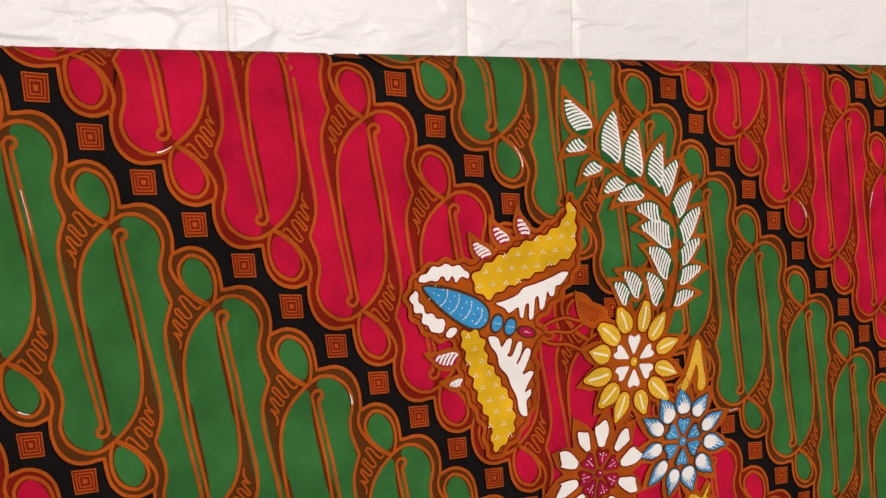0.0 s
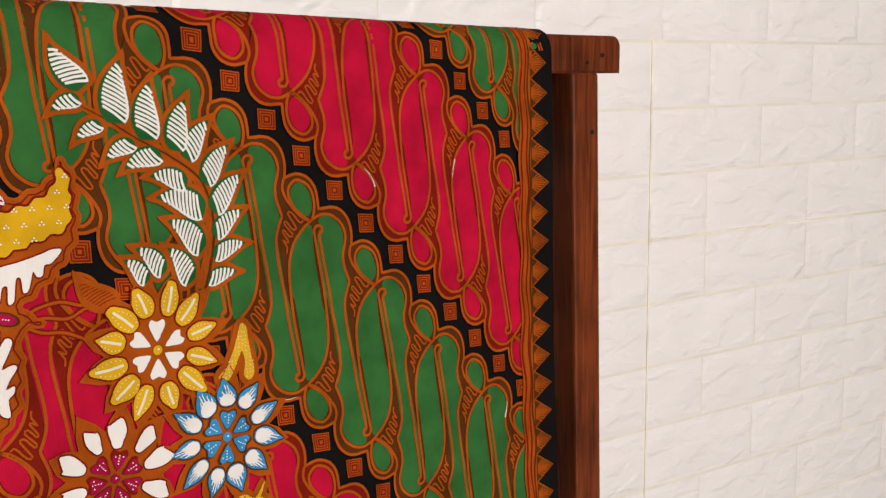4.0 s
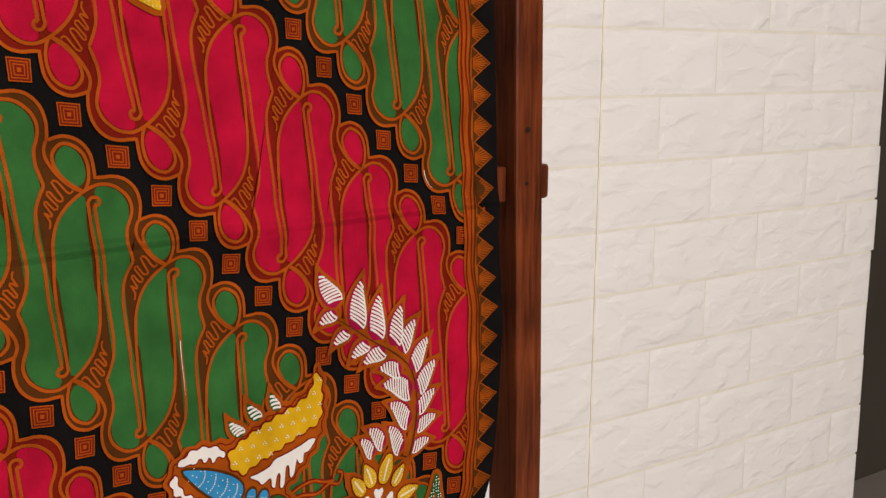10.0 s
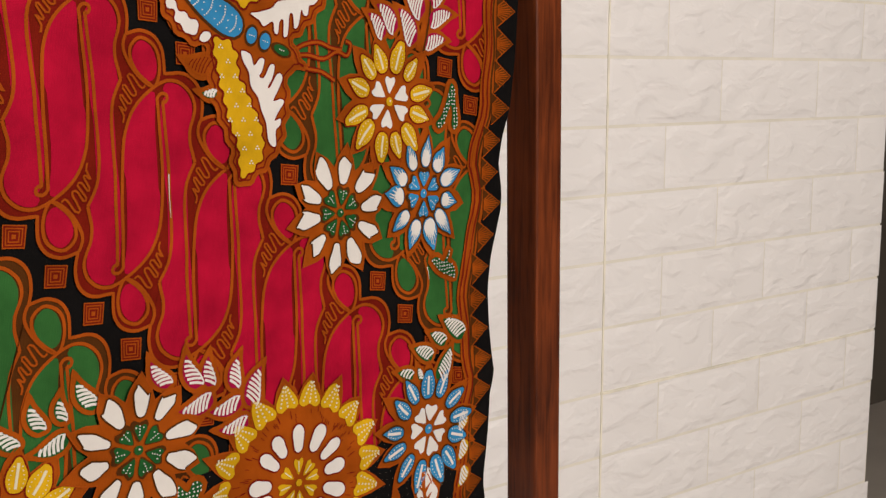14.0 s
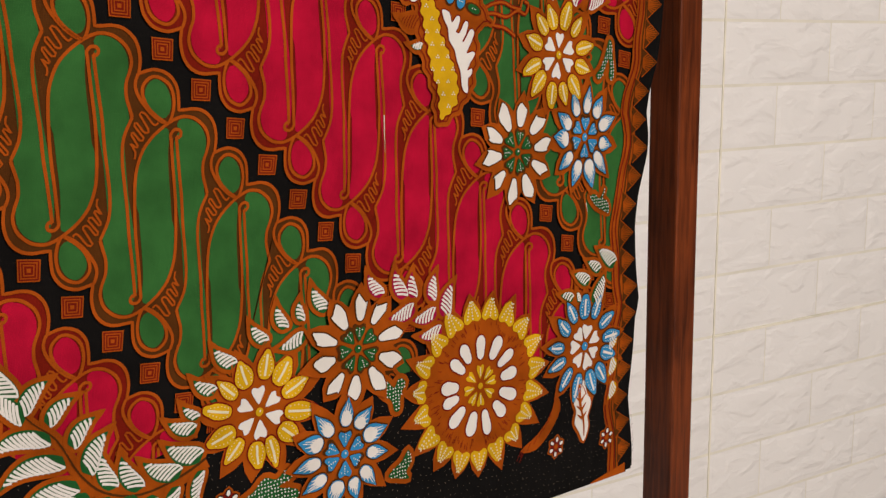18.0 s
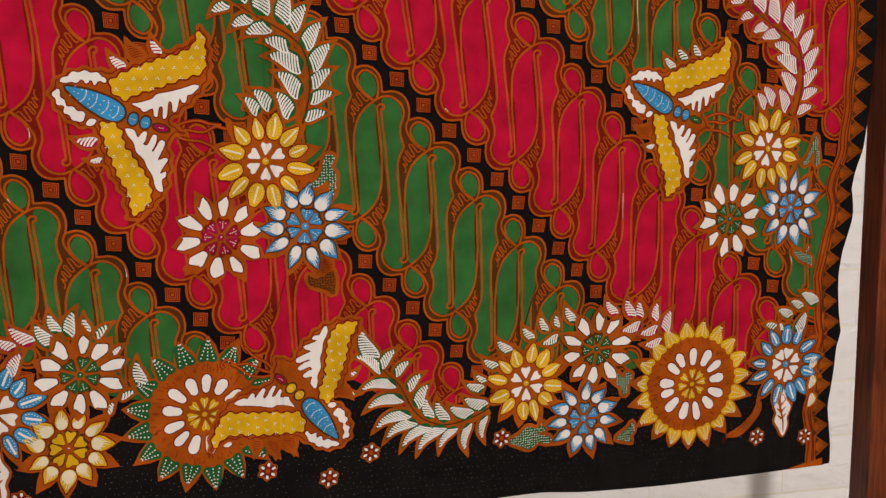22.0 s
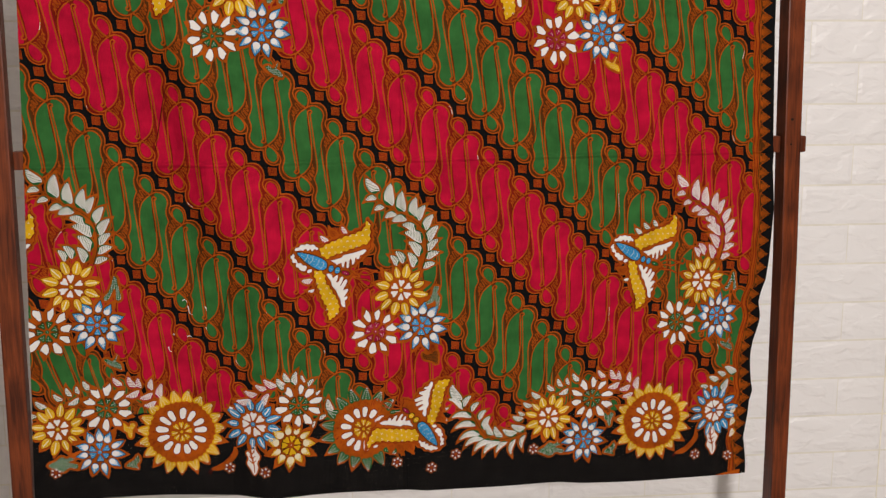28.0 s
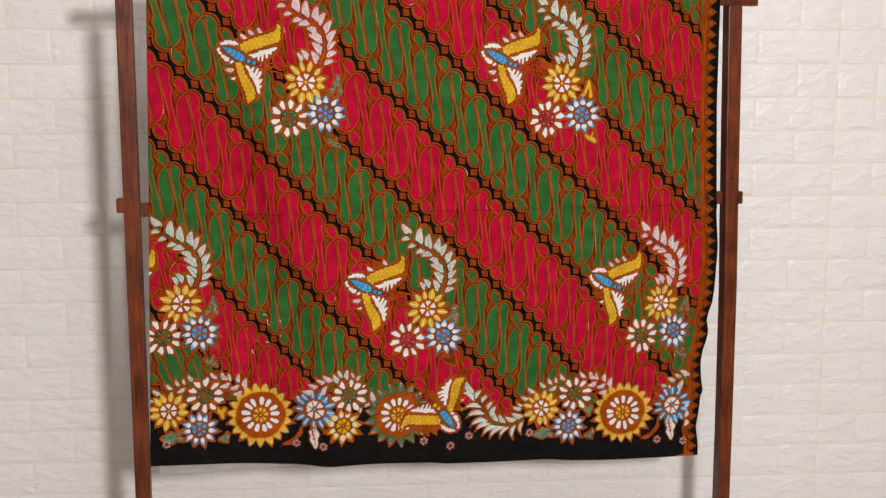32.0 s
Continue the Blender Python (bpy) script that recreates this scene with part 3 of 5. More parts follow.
PARANG = (parang(MAROON, PINK, 0.0035), parang(OLIVE, GREEN, 0.0035))
PARANG_LABEL = ("crimson curling parang figure outlined in orange", "green curling parang figure outlined in orange")
for j in range(-7, 5):
    for n in range(-12, 32):
        c = CENTRE + j * ROW + n * STEP
        if -0.78 < c[0] < 0.50 and 0.58 < c[1] < 1.66:
            figure = None
            for name, shape in PARANG[j % 2]:
                got = shape.lay(name if figure else "parang_motif", figure or cloth, "" if figure else PARANG_LABEL[j % 2], c, warp=weave_warp, keep=on_field)
                figure = figure or got
                if not figure:
                    break

SQUARE_AT = CENTRE + np.array([-0.1109, 0.0241])
RING = np.array([(-1.0, 1.06), (1.0, 0.82), (0.98, -1.04), (-0.90, -0.86)])
square = Print()
square.add((RING * 0.0056, [(0, 1, 2, 3)]), MAROON, 1)
for half in (0.0056, 0.0041, 0.0026):
    square.add(ribbon(RING * half, 0.00085, True), ORANGE, 2)
square.add((RING * 0.0011, [(0, 1, 2, 3)]), ORANGE, 2)
for j in range(-7, 6):
    for n in range(-24, 64):
        c = SQUARE_AT + j * ROW + n * STEP / 2
        if -0.78 < c[0] < 0.50 and 0.60 < c[1] < 1.50:
            square.lay("square_motif", cloth, "", c, warp=weave_warp, keep=on_field)

# ---- hem and side border ----
hem = Print()
xs = np.linspace(-0.68, 0.40, 110)
low = bottom_edge(xs) + 0.0
top = hem_top(xs)
v, f = [], []
for k in range(9):
    v.append(np.stack([xs, low + (top - low) * k / 8], 1))
n = len(xs)
hem.add((np.concatenate(v), [(k * n + i, k * n + i + 1, (k + 1) * n + i + 1, (k + 1) * n + i) for k in range(8) for i in range(n - 1)]), BLACK, 4)
hem.lay("hem_band", cloth, "plain black hem band")


def dot(c, r, sides=6):
    a = np.arange(sides) * 2 * math.pi / sides
    return np.stack([c[0] + r * np.cos(a), c[1] + r * np.sin(a)], 1), [tuple(range(sides))]


dots = Print()
rng = random.Random(5)
for i in range(222):
    for k in range(32):
        x = -0.665 + i * 0.0049 + (k % 2) * 0.0024 + rng.uniform(-0.0011, 0.0011)
        z = 0.556 + k * 0.0047 - 0.04 * x + rng.uniform(-0.0011, 0.0011)
        if x < 0.394 and bottom_edge(x) + 0.003 < z < hem_top(x) - 0.002:
            dots.add(dot((x, z), rng.uniform(0.00018, 0.00030), 4), DOT, 4.6)
tagged(dots.lay("hem_dots", cloth, "tiny pale dots on the black hem"), kind="stuff")

strip = Print()
zs = np.linspace(0.565, BAR_Z + 0.10, 130)
inner = right_edge(zs) - 0.0335 + 0.0010 * np.sin(zs * 140) + 0.003 * smooth_step(0.98, 0.88, zs)
outer = right_edge(zs) - 0.0010
cols = [inner + (outer - inner) * k / 5 for k in range(6)]
v = np.concatenate([np.stack([c, zs], 1) for c in cols])
n = len(zs)
strip.add((v, [(k * n + i, (k + 1) * n + i, (k + 1) * n + i + 1, k * n + i + 1) for k in range(5) for i in range(n - 1)]), BLACK, 4)
mid = inner + 0.0125
v = np.concatenate([np.stack([c, zs], 1) for c in (inner, (inner + mid) / 2, mid)])
strip.lay("selvage", cloth, "black selvage along the side border")
band = Print().add((v, [(k * n + i, (k + 1) * n + i, (k + 1) * n + i + 1, k * n + i + 1) for k in range(2) for i in range(n - 1)]), BROWN, 5)
band = band.lay("side_strip", cloth, "brown strip along the black selvage")
for at, sway, pace, wide, dye in ((0.0045, 0.0012, 90, 0.0011, ORANGE), (0.0022, 0.0006, 110, 0.0013, MAROON), (0.0070, 0.0008, 47, 0.0012, MAROON), (0.0095, 0.0008, 60, 0.0014, OLIVE)):
    Print().add(ribbon(np.stack([inner + at + sway * np.sin(zs * pace), zs], 1), wide), dye, 6).lay("strip_line", band)
PITCH = 0.0205
for k in range(46):
    zc = 0.583 + k * PITCH
    e = float(right_edge(zc))
    b = e - 0.0225 + 0.003 * float(smooth_step(0.98, 0.88, zc))
    tip = b + 0.0160 + rng.uniform(-0.001, 0.001)
    t_ = Print()
    t_.add((np.array([(b, zc - PITCH / 2), (tip, zc), (b, zc + PITCH / 2)]), [(0, 1, 2)]), OLIVE, 6)
    t_.add(ribbon([(b, zc - PITCH / 2), (tip, zc), (b, zc + PITCH / 2)], 0.0008), BROWN, 7)
    for q in np.linspace(-0.8, 0.8, 9):
        a = (b + 0.0005, zc + q * 0.35 * PITCH / 2)
        r = 0.80 * (1 - abs(q))
        c = (b + (tip - b) * (0.25 + r * 0.75), zc + q * PITCH / 2 * (0.78 - 0.1 * r))
        t_.add(ribbon([a, c], 0.00080), BROWN, 7)
    t_.lay("border_tooth", cloth)

# ---- flowers, sprigs and birds drawn on the cloth ----
def petal_shape(r0, r1, width, tip=0.20, skew=0.0, point=0.0):
    """A petal along +x from r0 to r1, pointed where tip is small; skew bends its end aside."""
    L = r1 - r0
    p = [(0, 0.20), (0.15, 0.40), (0.36, 0.50), (0.60, 0.30 + tip * 0.48), (0.82, tip * 0.85), (1.0, max(tip - 0.2, 0.02))]
    up = [(r0 + a * L, (b + skew * a * a) * width) for a, b in p]
    down = [(r0 + a * L, (-b + skew * a * a) * width) for a, b in p]
    end = [(r1 + point, skew * width)] if point else []
    return curve(up + end + down[::-1], True, 2)


def rotated(p, degrees):
    c, s_ = math.cos(radians(degrees)), math.sin(radians(degrees))
    p = np.asarray(p)
    return np.stack([p[:, 0] * c - p[:, 1] * s_, p[:, 0] * s_ + p[:, 1] * c], 1)


def heart(r0, r1, width):
    p = [(r0, 0.0), (r0 + 0.35 * (r1 - r0), 0.28 * width), (r0 + 0.75 * (r1 - r0), 0.52 * width), (r1, 0.36 * width), (r1 - 0.12 * (r1 - r0), 0.0)]
    return curve(p + [(a, -b) for a, b in p[-2:0:-1]], True, 2)


def ground(n, r_tip, r_valley, start, seed, wobble=0.06):
    g = random.Random(seed)
    p = []
    for i in range(n):
        a = start + 360 / n * i
        for q, rr in ((-0.5, r_valley), (-0.28, 0.55 * r_valley + 0.45 * r_tip), (0, r_tip * (1 + g.uniform(-wobble, wobble))), (0.28, 0.55 * r_valley + 0.45 * r_tip)):
            aa = radians(a + q * 360 / n)
            p.append((rr * math.cos(aa), rr * math.sin(aa)))
    return np.array(p)


KINDS = {
    # petals, start, inner and outer radius, petal width, petal dye, heart count, heart radii, heart dye, middle dye
    "yellow": (12, 12, 0.0175, 0.0368, 0.0108, YELLOW, 6, (0.0045, 0.0155), WHITE, YELLOW),
    "white_red": (10, 8, 0.0166, 0.0345, 0.0098, WHITE, 7, (0.0045, 0.0145), MAGENTA, MAGENTA),
    "white_green": (10, 8, 0.0166, 0.0345, 0.0098, WHITE, 7, (0.0045, 0.0145), LEAFGREEN, LEAFGREEN),
    "blue_white": (11, 20, 0.0155, 0.0330, 0.0104, BLUE, 6, (0.0040, 0.0135), BLUE, BLUE),
    "blue": (13, 5, 0.0165, 0.0325, 0.0084, BLUE, 7, (0.0040, 0.0140), WHITE, BLUE),
    "cream": (11, 3, 0.0150, 0.0325, 0.0108, YELLOW, 7, (0.0040, 0.0130), YELLOW, ORANGE),
}
FLOWER_LABEL = {
    "yellow": "yellow flower with white-veined petals and white hearts",
    "white_red": "white flower with a magenta centre",
    "white_green": "white flower with a green centre",
    "blue_white": "blue and white feathery flower",
    "blue": "blue flower with dotted petals and white centre",
    "cream": "cream flower with a yellow centre",
    "sun_yellow": "large sunflower with yellow dotted fringe",
    "sun_green": "large sunflower with green dotted fringe",
}


def blunt_petal(r0, r1, width, g):
    """A petal along +x that widens outwards and ends in an uneven slanting edge."""
    L, lean, slant = r1 - r0, g.uniform(-0.12, 0.12), g.choice((-1, 1)) * g.uniform(0.08, 0.30)
    rows = ((0.0, 0.17), (0.22, 0.32), (0.5, 0.45), (0.74, 0.46))
    up = [(r0 + a * L, (b * g.uniform(0.92, 1.1) + lean * a) * width) for a, b in rows]
    down = [(r0 + a * L, (-b * g.uniform(0.92, 1.1) + lean * a) * width) for a, b in rows]
    tip = [(r0 + L * (0.92 - max(slant, 0)), (0.34 + lean) * width), (r1, (lean - slant) * width), (r0 + L * (0.92 + min(slant, 0)), (-0.34 + lean) * width)]
    return curve(up + tip + down[::-1], True, 2)


def flower(kind, at, size=1.0, turn=0.0, seed=0, lift=0.0):
    n, start, r0, r1, w, dye, hearts, (h0, h1), heart_dye, mid_dye = KINDS[kind]
    g = random.Random(seed)
    base = Print()
    edge = ground(n, r1 + 0.0048, r1 - 0.0085, start, seed)
    base.add(filled(edge, 0.007), BROWN, 6)
    base.add(ribbon(edge, 0.0010, True), ORANGE, 7)
    put = dict(origin=at, turn=turn, size=size, lift=lift)
    thing = base.lay("flower_motif", cloth, FLOWER_LABEL[kind], **put)
    for i in range(n):
        a = start + 360 / n * i + g.uniform(-3, 3)
        k0, k1, ww = r0 * g.uniform(0.96, 1.08), r1 * g.uniform(0.90, 1.03), w * g.uniform(0.80, 1.14)
        skew = g.uniform(-0.24, 0.24)
        tip = g.uniform(0.22, 0.40) if kind in ("yellow", "blue") else g.uniform(0.16, 0.26)
        shape = blunt_petal(k0, k1, ww, g) if dye is WHITE else petal_shape(k0, k1, ww, tip, skew)
        p = Print()
        p.add(filled(rotated(grown(shape, 0.0009), a)), OLIVE if kind in ("blue", "blue_white", "white_green") else MAROON, 7)
        p.add(filled(rotated(shape, a)), dye, 8)
        if kind in ("yellow", "blue"):
            p.add(ribbon(rotated([(k0 + 0.0018, 0), ((k0 + k1) / 2, skew * 0.25 * ww), (k1 - 0.0025, skew * 0.8 * ww)], a), 0.0015), CREAM if kind == "yellow" else WHITE, 9)
            for q in np.linspace(0.14, 0.76, 6):
                for sgn in (-1, 1):
                    c = rotated([(k0 + (k1 - k0) * q, sgn * ww * 0.36 * (1 - abs(q - 0.36) * 1.15) + skew * q * q * ww)], a)[0]
                    p.add(dot(c, 0.00038), WHITE if kind == "blue" else CREAM, 9)
        if kind in ("blue_white", "cream"):
            ink = WHITE if kind == "blue_white" else CREAM
            p.add(filled(rotated(petal_shape(k0 + 0.0004, k1 - 0.0075, ww * 0.80, 0.32, skew * 0.4), a)), ink, 9)
            side = g.choice((-1, 1))
            for q in (-0.38, -0.24, -0.09, 0.06, 0.21, 0.36):
                tip_x = k1 - 0.0014 - 0.017 * abs(q) - 0.004 * max(side * q, 0)
                p.add(ribbon(rotated([(k0 + 0.0045, q * ww * 0.5), ((k0 + tip_x) / 2 + 0.002, q * ww * 0.92), (tip_x, (q * 0.88 + skew * 0.6) * ww)], a), 0.00145, taper=True), ink, 9.5)
            for q in (-0.16, 0.0, 0.14):
                deep = k0 + (k1 - k0) * g.uniform(0.42, 0.6)
                p.add(ribbon(rotated([(k1 - 0.0050, (q + skew * 0.4) * ww), (deep, q * ww * 0.7)], a), 0.0005, taper=True), dye, 10)
        p.lay("petal", thing, **put)
    for i in range(hearts):
        a = 24 + 360 / hearts * i + g.uniform(-5, 5)
        p = Print()
        if heart_dye is not WHITE:
            p.add(filled(rotated(heart(h0 - 0.0006, h1 + 0.0010, 0.0098), a)), MAROON if heart_dye is MAGENTA else OLIVE, 8)
        shape = heart(h0, h1 * g.uniform(0.88, 1.06), 0.0080 * g.uniform(0.85, 1.12)) + np.array((0, g.uniform(-0.0007, 0.0007)))
        p.add(filled(rotated(shape, a)), heart_dye, 9)
        if heart_dye in (MAGENTA, LEAFGREEN, BLUE):
            for q in (0.35, 0.5, 0.65, 0.8):
                p.add(dot(rotated([(h0 + (h1 - h0) * q, 0)], a)[0], 0.00042), WHITE, 10)
            for sgn in (-1, 1):
                p.add(dot(rotated([(h0 + (h1 - h0) * 0.72, sgn * 0.0021)], a)[0], 0.00042), WHITE, 10)
        p.lay("inner_petal", thing, **put)
    p = Print()
    p.add(dot((0, 0), 0.0026, 10), mid_dye, 9)
    p.add(dot((0.0004, 0.0005), 0.0006), WHITE, 10)
    p.lay("flower_eye", thing, **put)
    return thing


def sunflower(at, dye, size=1.0, turn=0.0, seed=0):
    g = random.Random(seed)
    put = dict(origin=at, turn=turn, size=size)
    n, far, rim, wide = (19, 0.0545, 0.0590, 1.34) if dye is YELLOW else (17, 0.0575, 0.0615, 1.42)
    base = Print()
    edge = ground(n, rim, 0.0455, 0, seed, 0.04)
    base.add(filled(edge, 0.007), BROWN, 6)
    base.add(ribbon(edge, 0.0011, True), ORANGE, 7)
    for i in range(110):
        a, r, reach = g.uniform(0, 360), g.uniform(0.034, 0.0405), g.uniform(0.002, 0.0045)
        base.add(ribbon(rotated([(r - reach, 0), (r, 0.0005)], a), 0.00038), MAROON, 7)
    thing = base.lay("flower_motif", cloth, FLOWER_LABEL["sun_yellow" if dye is YELLOW else "sun_green"], **put)
    for i in range(n):
        a = 360 / n * i
        r1 = far * g.uniform(0.95, 1.03)
        p = Print()
        b_ = 0.0402 * g.uniform(0.97, 1.04)
        lean = g.uniform(-0.0012, 0.0012)
        tooth = curve([(b_ + 0.0014, 0.0), (b_ - 0.0002, -0.0029), (b_ + 0.0016, -0.0051), (b_ + 0.0056, -0.0046), (r1 - 0.0036, lean - 0.0023), (r1, lean),
                       (r1 - 0.0034, lean + 0.0027), (b_ + 0.0056, 0.0047), (b_ + 0.0016, 0.0049), (b_ - 0.0002, 0.0027)], True, 2) * (1, wide)
        p.add(filled(rotated(tooth, a)), dye, 8)
        for q in np.linspace(b_ + 0.0025, r1 - 0.0015, 6):
            for sgn in (-0.62, 0.0, 0.62):
                w = 0.0056 * wide * (1.08 - (q - b_) / (r1 - b_))
                p.add(dot(rotated([(q + abs(sgn) * 0.0008, sgn * w)], a)[0], 0.00062), WHITE if dye is LEAFGREEN else CREAM, 9)
        p.lay("fringe_petal", thing, **put)
    for i in range(13):
        a = 360 / 13 * i + g.uniform(-4, 4)
        p = Print()
        b0, b1, w = 0.0166 * g.uniform(0.95, 1.05), 0.0312 * g.uniform(0.95, 1.05), 0.0070 * g.uniform(0.9, 1.12)
        oblong = curve([(b0, 0.0), (b0 + 0.0018, 0.36 * w), (b0 + 0.006, 0.46 * w), (b1 - 0.0045, 0.54 * w), (b1 - 0.0012, 0.36 * w), (b1, 0.0),
                        (b1 - 0.0012, -0.36 * w), (b1 - 0.0045, -0.54 * w), (b0 + 0.006, -0.46 * w), (b0 + 0.0018, -0.36 * w)], True, 2)
        p.add(filled(rotated(grown(oblong, 0.0009), a)), MAROON, 7)
        p.add(filled(rotated(oblong, a)), WHITE, 8)
        p.lay("petal", thing, **put)
    for i in range(8):
        a = 45 * i + g.uniform(-6, 6)
        p = Print()
        p.add(filled(rotated(heart(0.0042, 0.0130, 0.0058), a)), YELLOW, 8)
        p.add(ribbon(rotated([(0.006, 0), (0.0115, 0)], a), 0.0006), CREAM, 9)
        p.lay("inner_petal", thing, **put)
    p = Print()
    p.add(dot((0, 0), 0.0020, 8), YELLOW, 9)
    p.lay("flower_eye", thing, **put)
    return thing


def leaf(base, tip, dye, parent, put, width=0.42, bow=0.12, name="leaf", backing=True, ink=WHITE):
    """A hatched leaf from its base to its tip: white strokes over the dye, on a brown edge."""
    b, t_ = np.array(base, float), np.array(tip, float)
    axis = t_ - b
    L = float(np.hypot(*axis))
    e = axis / L
    nrm = np.array([-e[1], e[0]])
    W = max(width * L, 0.0042)

    def at(q, side):
        half = W / 2 * 2.3 * (q + 0.03) ** 0.42 * (1 - q) ** 0.90
        return b + e * (q * L) + nrm * (bow * L * 4 * q * (1 - q) * (0.6 + 0.8 * q) + side * half)

    qs = (0.0, 0.04, 0.12, 0.26, 0.44, 0.62, 0.80, 0.93)
    edge = np.array([at(q, 1) for q in qs] + [t_] + [at(q, -1) for q in qs[::-1]])
    p = Print()
    if backing:
        big = grown(edge, 0.0024)
        big[len(qs)] = t_ + e * 0.0060 - nrm * bow * 0.018
        p.add(filled(curve(big, True, 2)), BROWN, 6)
    p.add(filled(curve(edge, True, 2)), dye, 7)
    lo, hi = (0.76, 0.94) if bow < 0 else (-0.94, -0.76)
    qf = (0.02, 0.10, 0.22, 0.36, 0.50, 0.64)
    if ink is WHITE:
        p.add(filled(np.array([at(q, hi) for q in qf] + [at(0.76, (lo + hi) / 2)] + [at(q, lo) for q in qf[::-1]])), ink, 8)
    count = max(4, int(L / (0.0028 if ink is WHITE else 0.00225)))
    near_side, far_side = (0.92, -0.74) if bow < 0 else (-0.92, 0.74)
    for k in range(count):
        q = 0.02 + 0.86 * k / count
        a, c = at(q, near_side), at(min(q + 0.24 * (1 - 0.6 * q), 0.97), far_side)
        p.add(ribbon([a, (a + c) / 2 + e * 0.0005, c], 0.00138 if ink is WHITE else 0.00050), ink, 8)
    return p.lay(name, parent, **put)


STEM_LINE = curve(mm("-39.8,133.4 -20.6,122.8 -4.2,112 12.8,102.6 28.1,91.3 34.7,78.7 36.9,61.1 34.5,43.7 29.9,28.4"), per=3)
LEAVES_OUT = mm("-31,139.4 -47,160.4 -15,120.6 -11.4,152.4 2,111.4 4,141.4 17,105 23.6,132 23,100 36.6,120.4 33,86.2 47.8,106.8 37.4,70.5 55,90.2 37.2,57.2 55,70.4 36,46 56,51.6 31.6,32.8 50,36.2")
LEAVES_IN = mm("-33.4,132.8 -48.4,127.5 -23.2,120 -36.6,113 -6.2,109.8 -22,102.1 8.2,102.8 -12.4,96.8 22,86.2 1,92.3 31.4,70.8 4,81 29,50 9.8,68.4 21,33.4 8.8,53.8 5.8,40.3 -9,55.5 -4,36.8 -16,50.2")


def sprig(at, dye, size=1.0):
    put = dict(origin=at, size=size)
    base = Print()
    base.add(ribbon(STEM_LINE[::-1], 0.0120, taper=True), BROWN, 5)
    base.add(ribbon(STEM_LINE[::-1], 0.0016, taper=True), OLIVE, 7)
    thing = base.lay("sprig_motif", cloth, "curved sprig of white-hatched leaves", **put)
    for some, bow, wide in ((LEAVES_OUT, 0.09, 0.50), (LEAVES_IN, -0.12, 0.52)):
        for i in range(0, len(some), 2):
            leaf(some[i], some[i + 1], dye, thing, put, wide, bow)
    return thing


UP_WING = mm("8.7,15.8 10.7,19.6 16,22.4 21.1,25 30.1,28.2 39.4,31.9 48.6,34.6 57.8,37 65.4,40.4 70.4,44.2 72.5,50.4 75,53.4 78.2,50.1 78.6,36.6 77,24.7 70.1,21.2 60.5,18.4 47.3,14 38,11 27.2,8 19.9,4.4 14.8,6 10,10.9")
LOW_WING = mm("0.1,-13.6 4.3,-12 10.2,-13.3 14.6,-19 15.5,-24.9 16.9,-30.9 21.1,-36.7 25,-44 30.8,-53.6 33.5,-64.3 32.6,-72.5 27,-78.6 21.9,-82.6 18.2,-79.5 17.6,-69.5 15.4,-62.3 11.4,-54.9 8.5,-46 6.4,-39.1 4.4,-33.9 3.1,-27.1 1,-20.3")
FRINGE_UP = mm("23.4,0.9 28.7,1.7 37.8,4.2 41.7,7.6 50.9,9.2 62.3,12 68.1,13.9 72.9,13 67.5,7.2 63.8,6.4 62.6,1.5 59.8,1.1 58,4 55.6,-4.4 52.7,-5.8 52,1.2 49.5,0.9 48,-9.2 45.1,-10.3 45.3,-2.1 42.7,-2.4 41.1,-9.1 38.8,-8.1 38,-2.8 31.9,-5.4 29,-2.4")
FRINGE_LOW = mm("17.9,-17.2 23.8,-18.6 26.1,-24.2 30,-20.2 33,-20.8 31.4,-26.9 29.7,-29.3 33,-30 37,-23 40,-23.6 38.6,-29.7 35.7,-34.5 37.3,-34.6 42.2,-27.2 45.6,-28.9 42.9,-35.5 39.6,-41.8 44.5,-40.5 47,-42 43.2,-47.5 40.9,-52.2 44.9,-50.9 44.6,-54.6 41.7,-57.5 42.2,-65.4 39,-65.4 36.6,-61.7 35.2,-53.7 31.7,-47 29.4,-40.6 24.5,-34.9 23,-27.8 19.2,-22.4")
TAIL_UP = mm("-24.8,19.2 -19,23.4 -12.4,25.5 -2.5,24.8 4.8,21.4 5.2,17 0.2,17.9 -2.4,15.6 -4.7,19.1 -7.9,17 -11.2,19.6 -15.4,17.1 -20.2,18.3 -24.5,17.4")
TAIL_LOW = mm("-26.9,13.5 -24.1,6 -20.4,1 -16.5,-1 -10.8,-4.5 -9.1,-7.3 -14.7,-11.3 -18.9,-7.6 -22.6,-4.7 -23.9,0.2 -27.7,3.1 -30,8.3 -29.2,12.2")
TAIL_BLOB = mm("-9.4,-12.6 -7,-9.4 -3.6,-9.2 -2.2,-11 -4.4,-13.6 -7.4,-14.2")
BIRD_GROUND = mm("-33,13 -32,4 -27,-5 -17,-14 -5,-17 -3,-24 -1,-40 6,-56 12,-68 13.5,-80 20,-88 29,-83 38,-76 43,-69 47,-64 49,-54 51,-42 50,-27 62,-22 52,-14 58,-8 68,0 77,10 82,22 83,40 80,54 75,58 69,49 56,42 44,39 30,33 18,29 8,27 -4,28 -14,28 -26,23")
FEATHERS = mm("19.6,27.5 9.7,37.4 31.8,34.4 23,45.2 45.3,37.1 39.8,48.9 -2.5,-26 -18,-23.4 0,-39.5 -9.2,-39.5")


